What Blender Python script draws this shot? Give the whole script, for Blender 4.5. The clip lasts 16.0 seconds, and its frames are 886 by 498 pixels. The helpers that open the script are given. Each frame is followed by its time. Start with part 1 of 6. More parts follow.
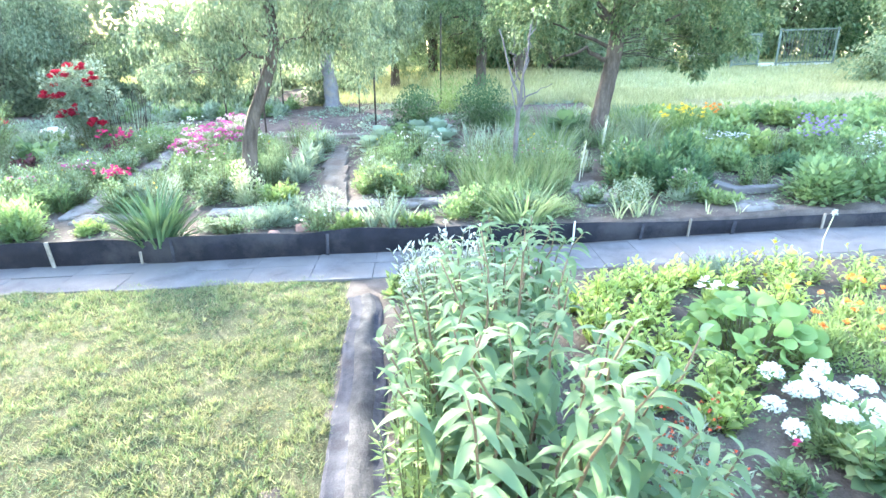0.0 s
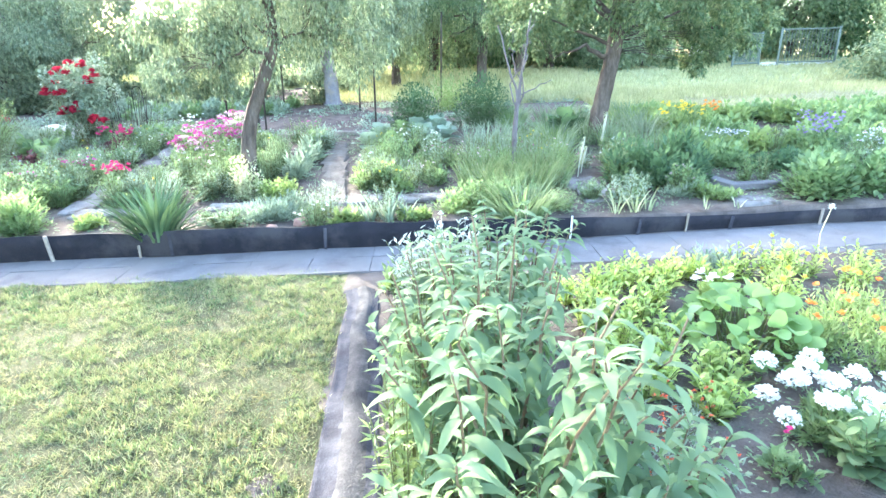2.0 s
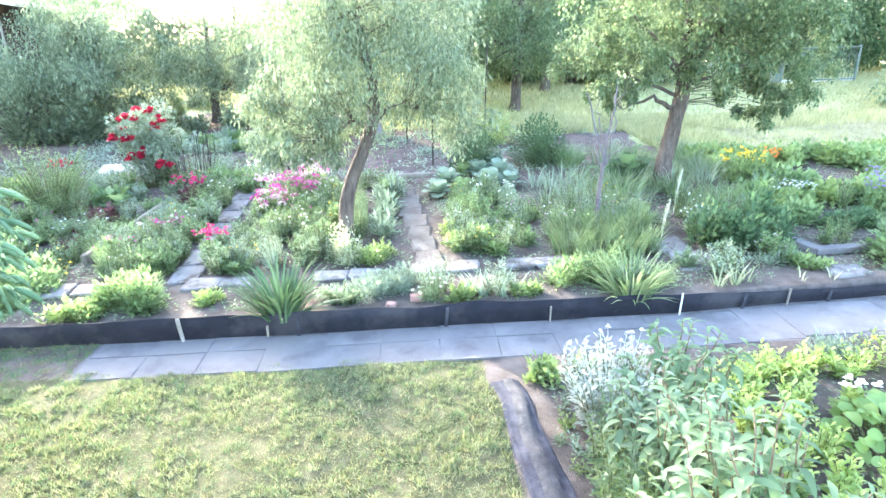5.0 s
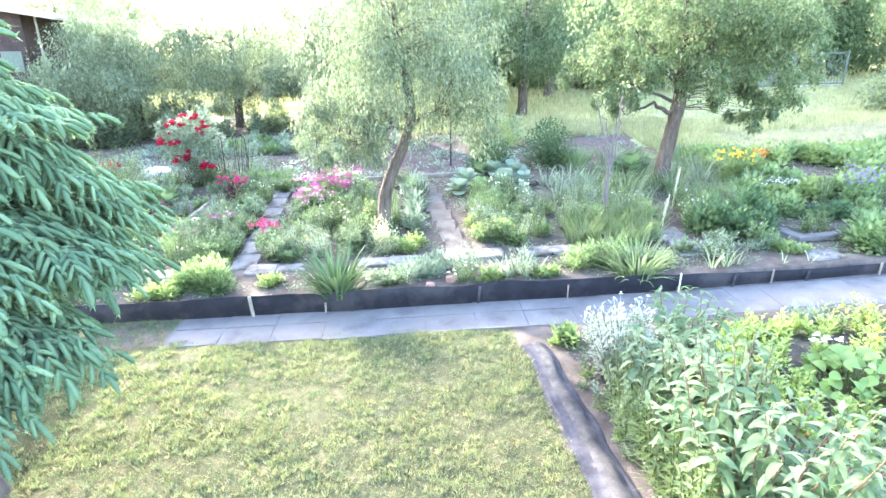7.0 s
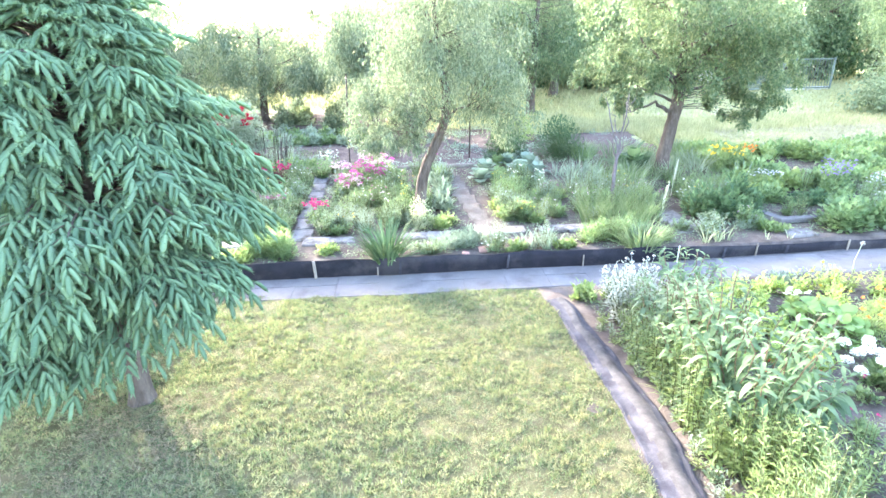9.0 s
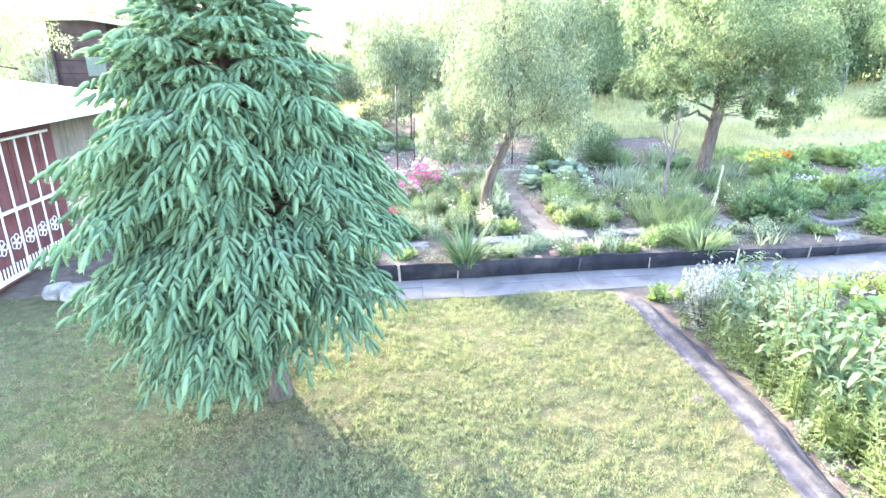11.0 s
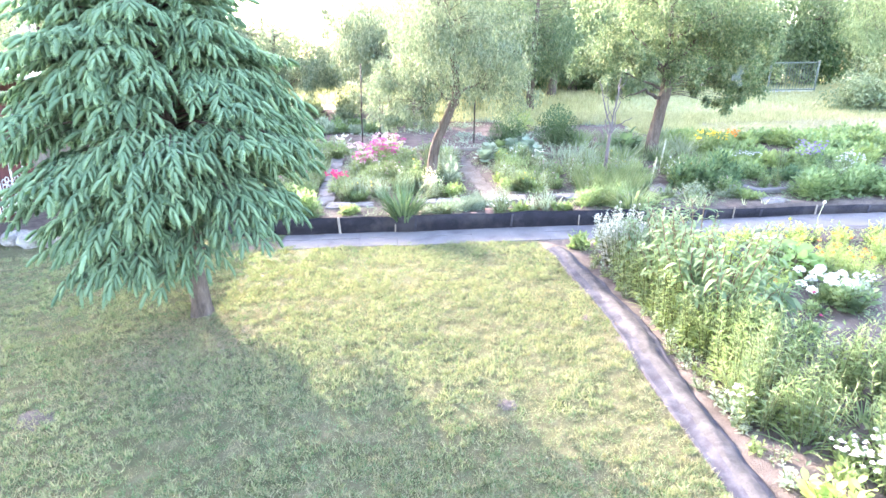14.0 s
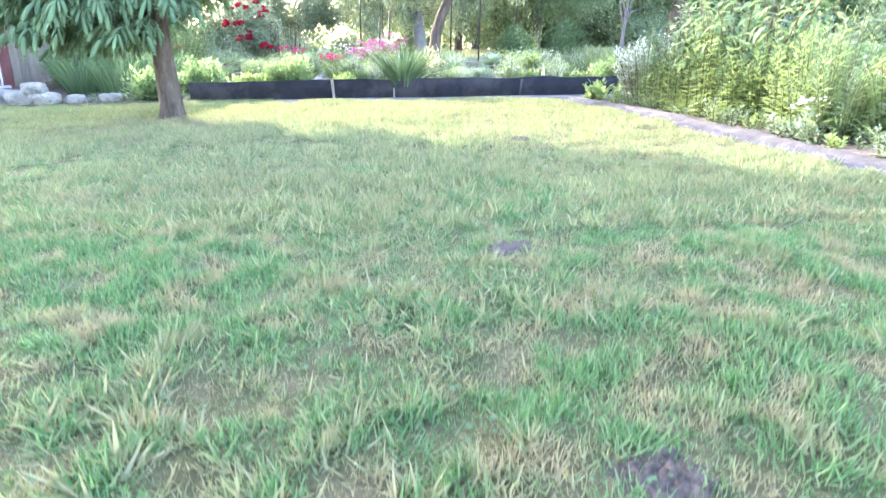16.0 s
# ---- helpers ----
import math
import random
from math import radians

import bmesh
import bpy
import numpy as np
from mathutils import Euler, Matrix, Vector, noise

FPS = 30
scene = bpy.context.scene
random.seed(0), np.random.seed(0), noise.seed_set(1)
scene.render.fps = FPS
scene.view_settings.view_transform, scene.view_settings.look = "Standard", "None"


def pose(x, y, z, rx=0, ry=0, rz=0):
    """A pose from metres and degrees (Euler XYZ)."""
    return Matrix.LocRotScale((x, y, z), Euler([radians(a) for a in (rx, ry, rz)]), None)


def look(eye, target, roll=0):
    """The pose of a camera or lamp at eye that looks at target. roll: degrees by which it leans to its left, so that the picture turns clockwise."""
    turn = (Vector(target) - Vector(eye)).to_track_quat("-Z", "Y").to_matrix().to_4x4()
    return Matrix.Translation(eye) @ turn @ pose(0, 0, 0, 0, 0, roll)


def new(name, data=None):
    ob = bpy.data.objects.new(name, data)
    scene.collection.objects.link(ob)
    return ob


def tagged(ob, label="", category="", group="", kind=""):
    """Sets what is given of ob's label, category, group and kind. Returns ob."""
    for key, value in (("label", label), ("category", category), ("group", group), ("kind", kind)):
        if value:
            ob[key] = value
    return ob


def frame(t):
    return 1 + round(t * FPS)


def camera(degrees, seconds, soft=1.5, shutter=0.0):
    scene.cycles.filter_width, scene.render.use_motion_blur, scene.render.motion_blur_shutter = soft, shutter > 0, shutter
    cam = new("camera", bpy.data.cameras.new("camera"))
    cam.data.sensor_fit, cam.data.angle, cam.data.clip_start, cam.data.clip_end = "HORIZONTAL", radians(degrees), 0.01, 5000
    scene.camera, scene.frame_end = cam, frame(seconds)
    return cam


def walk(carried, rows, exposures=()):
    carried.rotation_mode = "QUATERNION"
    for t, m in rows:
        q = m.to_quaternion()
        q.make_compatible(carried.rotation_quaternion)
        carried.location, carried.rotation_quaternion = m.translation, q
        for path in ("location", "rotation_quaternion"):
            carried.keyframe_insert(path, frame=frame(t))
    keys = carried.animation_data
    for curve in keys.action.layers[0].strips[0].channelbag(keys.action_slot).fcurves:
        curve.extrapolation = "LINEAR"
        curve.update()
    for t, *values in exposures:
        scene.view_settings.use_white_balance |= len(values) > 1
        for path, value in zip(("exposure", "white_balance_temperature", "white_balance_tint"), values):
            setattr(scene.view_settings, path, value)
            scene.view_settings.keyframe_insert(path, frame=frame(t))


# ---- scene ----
cam = camera(76.0, 16.0, soft=1.5, shutter=0.15)
PATH = [
    (0, (3.187, -4.757, 1.706), (3.255, -2.863, 1.067), -0.33),
    (0.5, (3.195, -4.763, 1.588), (3.260, -2.867, 0.954), -0.27),
    (1, (3.205, -4.764, 1.511), (3.270, -2.867, 0.880), -0.27),
    (1.5, (3.200, -4.786, 1.557), (3.264, -2.889, 0.924), -0.28),
    (2, (3.225, -4.783, 1.654), (3.286, -2.888, 1.018), -0.31),
    (2.5, (3.220, -4.774, 1.750), (3.281, -2.880, 1.111), -0.36),
    (3, (3.129, -4.769, 1.855), (3.190, -2.877, 1.211), -0.35),
    (3.5, (2.904, -4.794, 2.009), (2.969, -2.903, 1.360), -0.42),
    (4, (2.641, -4.807, 2.145), (2.712, -2.919, 1.490), -0.37),
    (4.5, (2.373, -4.765, 2.296), (2.447, -2.877, 1.639), -0.42),
    (5, (2.103, -4.665, 2.449), (2.194, -2.780, 1.787), -0.39),
    (5.2, (1.994, -4.639, 2.462), (2.094, -2.754, 1.801), -0.29),
    (7.3, (1.658, -5.722, 2.645), (1.754, -3.834, 1.993), -0.63),
    (7.5, (1.614, -5.871, 2.692), (1.720, -3.988, 2.024), -0.22),
    (8, (1.516, -6.225, 2.647), (1.632, -4.343, 1.979), 0.08),
    (8.5, (1.398, -6.424, 2.593), (1.513, -4.540, 1.932), 0.19),
    (9, (1.150, -6.555, 2.614), (1.266, -4.668, 1.961), 0.16),
    (9.5, (0.689, -6.684, 2.732), (0.811, -4.799, 2.074), 0.06),
    (10, (0.222, -6.711, 2.795), (0.359, -4.826, 2.141), 0.27),
    (10.2, (0.067, -6.727, 2.867), (0.200, -4.844, 2.205), -0.12),
    (12.3, (0.233, -7.162, 2.638), (0.365, -5.266, 2.019), 0.22),
    (12.5, (0.378, -7.174, 2.631), (0.508, -5.276, 2.013), 0.19),
    (13, (0.647, -7.325, 2.663), (0.771, -5.430, 2.037), 0.54),
    (13.5, (0.896, -7.519, 2.461), (1.004, -5.616, 1.856), -0.05),
    (14, (0.914, -7.558, 2.205), (1.039, -5.658, 1.591), 0.61),
    (14.5, (0.916, -7.524, 1.780), (1.039, -5.623, 1.171), 0.60),
    (15, (0.919, -7.496, 1.261), (1.042, -5.591, 0.663), 0.68),
    (15.5, (0.929, -7.491, 0.780), (1.050, -5.584, 0.189), 0.61),
    (16, (0.933, -7.464, 0.298), (1.053, -5.554, -0.286), 0.92),
]
walk(cam, [(t, look(eye, target, roll)) for t, eye, target, roll in PATH],
     exposures=[(0.0, 4.11, 6150, 7), (3.0, 4.13, 6200, 9), (5.0, 4.21, 6290, 11), (9.0, 4.31, 6460, 16), (12.5, 4.36, 6530, 20), (13.5, 4.36, 6650, 24), (14.5, 4.24, 6570, 23), (15.5, 4.2, 6470, 20), (16.0, 4.1, 6370, 19)])

# ---- world, sun ----
SUN_AZ, SUN_EL = radians(34), radians(18.5)      # to the left of +y, above the ground
sun_way = Vector((-math.sin(SUN_AZ) * math.cos(SUN_EL), math.cos(SUN_AZ) * math.cos(SUN_EL), math.sin(SUN_EL)))
world = bpy.data.worlds.new("evening_sky")
scene.world = world
world.use_nodes = True
wn = world.node_tree.nodes
sky = wn.new("ShaderNodeTexSky")
sky.sky_type, sky.sun_disc = "NISHITA", False
sky.sun_elevation, sky.sun_rotation = SUN_EL, -SUN_AZ
sky.air_density, sky.dust_density = 1.0, 2.5
world.node_tree.links.new(sky.outputs[0], wn["Background"].inputs[0])
wn["Background"].inputs[1].default_value = 0.15
sun = new("sun", bpy.data.lights.new("sun", "SUN"))
sun.data.energy, sun.data.angle, sun.data.color = 1.8, radians(0.6), (1.0, 0.93, 0.80)
sun.matrix_world = look(sun_way * 60, (0, 0, 0))

# ---- materials ----
RNG = np.random.default_rng(7)


def ramp(nt, fac, colours):
    node = nt.nodes.new("ShaderNodeValToRGB")
    els = node.color_ramp.elements
    while len(els) < len(colours):
        els.new(0.5)
    for k, c in enumerate(colours):
        els[k].position = k / max(1, len(colours) - 1)
        els[k].color = (*c, 1)
    nt.links.new(fac, node.inputs[0])
    return node.outputs[0]


def noise_out(nt, scale, detail=4.0, rough=0.6, stretch=None):
    tc = nt.nodes.new("ShaderNodeNewGeometry")
    src = tc.outputs["Position"]
    if stretch:
        mp = nt.nodes.new("ShaderNodeMapping")
        mp.inputs["Scale"].default_value = stretch
        nt.links.new(src, mp.inputs[0])
        src = mp.outputs[0]
    n = nt.nodes.new("ShaderNodeTexNoise")
    n.inputs["Scale"].default_value, n.inputs["Detail"].default_value, n.inputs["Roughness"].default_value = scale, detail, rough
    nt.links.new(src, n.inputs["Vector"])
    return n.outputs[0]


def spread(nt, fac, low=0.3, high=0.7):
    m = nt.nodes.new("ShaderNodeMapRange")
    m.inputs[1].default_value, m.inputs[2].default_value = low, high
    nt.links.new(fac, m.inputs[0])
    return m.outputs[0]


def blend(nt, fac, a, b, kind="MIX"):
    m = nt.nodes.new("ShaderNodeMix")
    m.data_type, m.blend_type = "RGBA", kind
    for sock, v in ((m.inputs[0], fac), (m.inputs[6], a), (m.inputs[7], b)):
        if isinstance(v, (int, float)):
            sock.default_value = v
        elif isinstance(v, tuple):
            sock.default_value = (*v, 1)
        else:
            nt.links.new(v, sock)
    return m.outputs[2]


def surface(name, colours, scale=6.0, fine=60.0, rough=0.85, bump=0.3, metal=0.0, stretch=None, per_object=0.0, stain=None):
    """A solid surface: colours over a coarse noise, a fine grain, relief."""
    m = bpy.data.materials.new(name)
    m.use_nodes = True
    nt = m.node_tree
    bsdf = nt.nodes["Principled BSDF"]
    coarse, grain = noise_out(nt, scale, stretch=stretch), noise_out(nt, fine, 3.0, stretch=stretch)
    col = ramp(nt, spread(nt, coarse), colours)
    col = blend(nt, 0.35, col, ramp(nt, spread(nt, grain), [(0.35, 0.35, 0.35), (1.3, 1.3, 1.3)]), "MULTIPLY")
    if stain:
        col = blend(nt, spread(nt, noise_out(nt, stain[1], 6.0, 0.7), 0.48, 0.62), col, stain[0])
    if per_object:
        info = nt.nodes.new("ShaderNodeObjectInfo")
        col = blend(nt, per_object, col, ramp(nt, info.outputs["Random"], [(0.55, 0.55, 0.55), (1.35, 1.35, 1.35)]), "MULTIPLY")
    nt.links.new(col, bsdf.inputs["Base Color"])
    bsdf.inputs["Roughness"].default_value, bsdf.inputs["Metallic"].default_value = rough, metal
    bsdf.inputs["Specular IOR Level"].default_value = 0.2
    if bump:
        b = nt.nodes.new("ShaderNodeBump")
        b.inputs["Strength"].default_value, b.inputs["Distance"].default_value = bump, 0.02
        nt.links.new(grain, b.inputs["Height"])
        nt.links.new(b.outputs[0], bsdf.inputs["Normal"])
    return m


def leafy(name, colours, rough=0.5, thin=0.45, patch=None, glow=1.5, warm=0.92, grey=0.24):
    """Leaves: each its own tint, light passing through. patch: (colours, scale) of wide patches over the ground."""
    colours = [tuple((1 - grey) * c + grey * (0.3 * k[0] + 0.6 * k[1] + 0.1 * k[2]) for c in k) for k in colours]
    m = bpy.data.materials.new(name)
    m.use_nodes = True
    nt = m.node_tree
    bsdf, out = nt.nodes["Principled BSDF"], nt.nodes["Material Output"]
    geo = nt.nodes.new("ShaderNodeNewGeometry")
    col = ramp(nt, geo.outputs["Random Per Island"], colours)
    if patch:
        col = blend(nt, spread(nt, noise_out(nt, patch[1], 5.0), 0.47, 0.62), col, blend(nt, 0.85, col, patch[0]))
    else:
        col = blend(nt, 0.5, col, ramp(nt, spread(nt, noise_out(nt, 3.0, 3.0)), [(0.6, 0.62, 0.6), (1.35, 1.3, 1.2)]), "MULTIPLY")
    nt.links.new(col, bsdf.inputs["Base Color"])
    bsdf.inputs["Roughness"].default_value = rough
    bsdf.inputs["Specular IOR Level"].default_value = 0.15
    tr = nt.nodes.new("ShaderNodeBsdfTranslucent")
    nt.links.new(blend(nt, 1.0, col, (glow, glow * (1.05 if warm < 1 else 1.0), glow * warm), "MULTIPLY"), tr.inputs[0])
    mix = nt.nodes.new("ShaderNodeMixShader")
    mix.inputs[0].default_value = thin
    nt.links.new(bsdf.outputs[0], mix.inputs[1])
    nt.links.new(tr.outputs[0], mix.inputs[2])
    nt.links.new(mix.outputs[0], out.inputs[0])
    return m


M_SOIL = surface("garden_soil", [(0.08, 0.065, 0.058), (0.13, 0.107, 0.095), (0.185, 0.153, 0.136)], 5, 90, 0.95, 0.8)
M_DUG = surface("dug_soil", [(0.09, 0.066, 0.06), (0.14, 0.107, 0.097), (0.19, 0.148, 0.133)], 4, 70, 0.95, 0.8)
M_TURF = surface("turf_ground", [(0.06, 0.07, 0.032), (0.10, 0.10, 0.052), (0.145, 0.13, 0.078)], 7, 90, 0.95, 0.9)
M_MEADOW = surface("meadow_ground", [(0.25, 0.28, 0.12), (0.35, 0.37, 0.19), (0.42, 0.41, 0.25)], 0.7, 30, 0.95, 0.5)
M_SLAB = surface("concrete_slab", [(0.122, 0.115, 0.119), (0.176, 0.167, 0.171), (0.232, 0.221, 0.222)], 3.0, 140, 0.9, 0.3, per_object=0.08, stain=((0.17, 0.16, 0.157), 1.6))
M_BEDSLAB = surface("earthy_slab", [(0.16, 0.15, 0.152), (0.235, 0.222, 0.22), (0.31, 0.295, 0.29)], 4, 100, 0.95, 0.4, per_object=0.4, stain=((0.10, 0.085, 0.07), 6.0))
M_JOINT = surface("dusty_joint", [(0.10, 0.094, 0.096), (0.145, 0.137, 0.138), (0.19, 0.18, 0.178)], 5, 120, 0.95, 0.5)
M_EARTHPATH = surface("trodden_earth_slab", [(0.13, 0.112, 0.10), (0.18, 0.158, 0.143), (0.235, 0.21, 0.19)], 3, 90, 0.95, 0.6, per_object=0.12, stain=((0.13, 0.105, 0.09), 3.5))
M_FELT = surface("roofing_felt", [(0.012, 0.012, 0.018), (0.024, 0.023, 0.032)], 6, 200, 0.75, 0.4, stain=((0.045, 0.042, 0.047), 1.7))
M_STRIP = surface("weathered_felt", [(0.032, 0.032, 0.043), (0.058, 0.058, 0.073), (0.10, 0.098, 0.113)], 7, 120, 0.92, 0.5)
M_STRIPDUST = surface("dusty_felt", [(0.05, 0.048, 0.05), (0.085, 0.081, 0.082), (0.135, 0.128, 0.125)], 8.0, 90, 0.95, 0.5, stain=((0.055, 0.052, 0.056), 5.0))
M_WOOD = surface("grey_wood", [(0.20, 0.17, 0.14), (0.32, 0.28, 0.24)], 8, 60, 0.85, 0.4, stretch=(1, 1, 0.15), per_object=0.4)
M_STAKE = surface("pale_stake", [(0.24, 0.215, 0.19), (0.34, 0.31, 0.275)], 8, 60, 0.8, 0.3)
M_BARK = surface("bark", [(0.06, 0.046, 0.04), (0.115, 0.092, 0.08), (0.17, 0.14, 0.122)], 14, 60, 0.95, 1.0, stretch=(1, 1, 0.3))
M_LIME = surface("limed_bark", [(0.18, 0.17, 0.19), (0.27, 0.26, 0.285)], 9, 60, 0.95, 0.7, stain=((0.25, 0.22, 0.2), 7))
M_SMOOTHBARK = surface("sapling_bark", [(0.11, 0.095, 0.10), (0.19, 0.17, 0.178)], 14, 70, 0.85, 0.5)
M_STEM = surface("green_stem", [(0.10, 0.14, 0.05), (0.16, 0.15, 0.07)], 12, 60, 0.7, 0.1)
M_REDSTEM = surface("reddish_stem", [(0.14, 0.09, 0.06), (0.20, 0.16, 0.10)], 12, 60, 0.7, 0.1)
M_STONE = surface("field_stone", [(0.22, 0.215, 0.21), (0.31, 0.30, 0.295), (0.40, 0.385, 0.37)], 7, 50, 0.9, 0.8, stain=((0.17, 0.165, 0.15), 9))
M_PALEROCK = surface("pale_rock", [(0.52, 0.48, 0.42), (0.66, 0.62, 0.56)], 5, 50, 0.9, 0.5)
M_BRICK = surface("red_brick", [(0.36, 0.20, 0.16), (0.45, 0.28, 0.23)], 12, 80, 0.9, 0.4)
M_IRON = surface("dark_iron", [(0.03, 0.03, 0.03), (0.07, 0.05, 0.04)], 20, 90, 0.6, 0.2, metal=0.3)
M_GATE = surface("green_painted_steel", [(0.13, 0.165, 0.14), (0.19, 0.225, 0.195)], 20, 90, 0.55, 0.1)
M_WHITE = surface("white_paint", [(0.72, 0.72, 0.74), (0.82, 0.82, 0.83)], 8, 80, 0.5, 0.1)
M_MAROON = surface("maroon_board", [(0.16, 0.06, 0.06), (0.22, 0.09, 0.09)], 4, 60, 0.7, 0.2)
M_ROOF = surface("roof_sheet", [(0.40, 0.34, 0.30), (0.52, 0.46, 0.41)], 4, 60, 0.7, 0.2)
M_PLASTER = surface("pale_plaster", [(0.55, 0.53, 0.5), (0.66, 0.64, 0.6)], 3, 60, 0.9, 0.2)
M_DARKBOARD = surface("dark_board", [(0.05, 0.035, 0.035), (0.09, 0.06, 0.06)], 4, 60, 0.8, 0.2)

L_GRASS = leafy("lush_lawn_blades", [(0.055, 0.175, 0.06), (0.09, 0.23, 0.08), (0.145, 0.28, 0.11), (0.25, 0.31, 0.17)], 0.6, 0.3, patch=((0.34, 0.275, 0.19), 9.0), glow=1.2, warm=0.7, grey=0.18)
L_DRYGRASS = leafy("dry_lawn_blades", [(0.125, 0.18, 0.075), (0.19, 0.23, 0.108), (0.27, 0.275, 0.15), (0.365, 0.33, 0.205)], 0.7, 0.25, patch=((0.32, 0.275, 0.165), 13.0), glow=1.1, warm=0.7, grey=0.18)
L_TUFT = leafy("tuft_blades", [(0.13, 0.20, 0.08), (0.20, 0.255, 0.12), (0.29, 0.305, 0.165), (0.39, 0.36, 0.22)], 0.7, 0.3, glow=1.1, warm=0.7, grey=0.18)
L_CLOVER = leafy("clover_leaf", [(0.05, 0.14, 0.06), (0.08, 0.19, 0.08), (0.12, 0.24, 0.10)], 0.8, 0.2, glow=1.1)
L_STRAW = leafy("straw_green_leaf", [(0.13, 0.22, 0.08), (0.19, 0.29, 0.11), (0.29, 0.35, 0.17)], 0.6, 0.35, glow=1.2)
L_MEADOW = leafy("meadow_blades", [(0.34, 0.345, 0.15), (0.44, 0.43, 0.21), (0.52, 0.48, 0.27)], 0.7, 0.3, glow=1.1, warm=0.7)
L_HAY = leafy("cut_hay", [(0.34, 0.30, 0.18), (0.44, 0.40, 0.26), (0.52, 0.47, 0.33)], 0.8, 0.2, glow=1.0)
L_MID = leafy("mid_green_leaf", [(0.12, 0.205, 0.09), (0.18, 0.28, 0.125), (0.25, 0.35, 0.165)], warm=0.78, grey=0.2)
L_BERG = leafy("bergenia_leaf", [(0.11, 0.235, 0.05), (0.18, 0.33, 0.075), (0.28, 0.42, 0.12)], 0.45, 0.40, glow=1.3)
L_BRIGHT = leafy("bright_lime_leaf", [(0.22, 0.34, 0.06), (0.32, 0.44, 0.09), (0.41, 0.50, 0.14)], 0.55, 0.45, glow=1.3, warm=0.7)
L_IRIS = leafy("iris_leaf", [(0.05, 0.12, 0.05), (0.08, 0.17, 0.065), (0.12, 0.20, 0.085)], 0.6, 0.15, glow=1.1)
L_DARK = leafy("dark_green_leaf", [(0.05, 0.12, 0.055), (0.085, 0.17, 0.075), (0.12, 0.22, 0.095)])
L_LIME = leafy("yellow_green_leaf", [(0.15, 0.235, 0.07), (0.215, 0.305, 0.10), (0.28, 0.36, 0.14)], warm=0.75)
L_GREY = leafy("grey_green_leaf", [(0.19, 0.27, 0.195), (0.26, 0.345, 0.25), (0.34, 0.42, 0.31)], 0.7, 0.3, glow=1.3)
L_SILVER = leafy("silver_leaf", [(0.36, 0.40, 0.34), (0.50, 0.53, 0.46), (0.63, 0.65, 0.58)], 0.8, 0.25, glow=1.1)
L_BUDD = leafy("buddleia_leaf", [(0.12, 0.20, 0.105), (0.17, 0.265, 0.142), (0.255, 0.35, 0.19)], 0.9, 0.45, glow=1.25, grey=0.18, warm=0.75)
L_PEARGREY = leafy("grey_pear_leaf", [(0.115, 0.172, 0.10), (0.175, 0.238, 0.14), (0.275, 0.33, 0.20)], 0.6, 0.36, glow=1.2)
L_PEAR = leafy("pear_leaf", [(0.09, 0.16, 0.065), (0.14, 0.215, 0.095), (0.25, 0.30, 0.14)], 0.5, 0.42, glow=1.25)
L_OLIVE = leafy("olive_leaf", [(0.14, 0.21, 0.11), (0.21, 0.28, 0.15), (0.30, 0.35, 0.17)], 0.5, 0.4, glow=1.35)
L_FAR = leafy("far_leaf", [(0.11, 0.18, 0.085), (0.16, 0.24, 0.115), (0.23, 0.31, 0.145)], 0.6, 0.4, glow=1.35)
L_SPRUCE = leafy("spruce_needle", [(0.10, 0.20, 0.115), (0.15, 0.268, 0.152), (0.205, 0.34, 0.195)], 0.9, 0.3, glow=1.2, grey=0.16)
L_BLUE = leafy("cabbage_leaf", [(0.20, 0.30, 0.235), (0.28, 0.385, 0.30)], 0.55, 0.25, glow=1.1)
L_PALE = leafy("variegated_leaf", [(0.45, 0.48, 0.28), (0.55, 0.56, 0.36), (0.30, 0.36, 0.16)], 0.6, 0.3, glow=1.2)
L_MAROON = leafy("maroon_leaf", [(0.10, 0.03, 0.045), (0.17, 0.06, 0.07)], 0.5, 0.3)
L_DRY = leafy("dry_leaf", [(0.25, 0.19, 0.12), (0.36, 0.29, 0.19)], 0.8, 0.2, glow=1.0)
P_RED = leafy("red_petal", [(0.40, 0.006, 0.035), (0.54, 0.016, 0.065)], 0.6, 0.3, glow=1.2, warm=1.0, grey=0.1)
P_ORANGERED = leafy("scarlet_petal", [(0.62, 0.09, 0.04), (0.70, 0.16, 0.07)], 0.6, 0.3, glow=1.1, warm=1.0, grey=0.1)
L_WEED = leafy("weed_leaf", [(0.13, 0.215, 0.10), (0.195, 0.29, 0.145), (0.28, 0.36, 0.20)], 0.6, 0.3, glow=1.2)
P_CRIMSON = leafy("crimson_petal", [(0.50, 0.025, 0.15), (0.60, 0.05, 0.20)], 0.6, 0.3, glow=1.2, warm=1.0, grey=0.1)
P_PINK = leafy("pink_petal", [(0.50, 0.04, 0.29), (0.56, 0.10, 0.37), (0.42, 0.03, 0.27)], 0.6, 0.3, glow=1.1, warm=1.0, grey=0.1)
P_PALEPINK = leafy("pale_pink_petal", [(0.62, 0.38, 0.53), (0.72, 0.52, 0.63)], 0.6, 0.3, glow=1.0, warm=1.0)
P_WHITE = leafy("white_petal", [(0.80, 0.80, 0.76), (0.88, 0.88, 0.84)], 0.6, 0.25, glow=1.0, warm=1.0)
P_YELLOW = leafy("yellow_petal", [(0.68, 0.50, 0.02), (0.78, 0.62, 0.05)], 0.6, 0.3, glow=1.1, warm=1.0, grey=0.1)
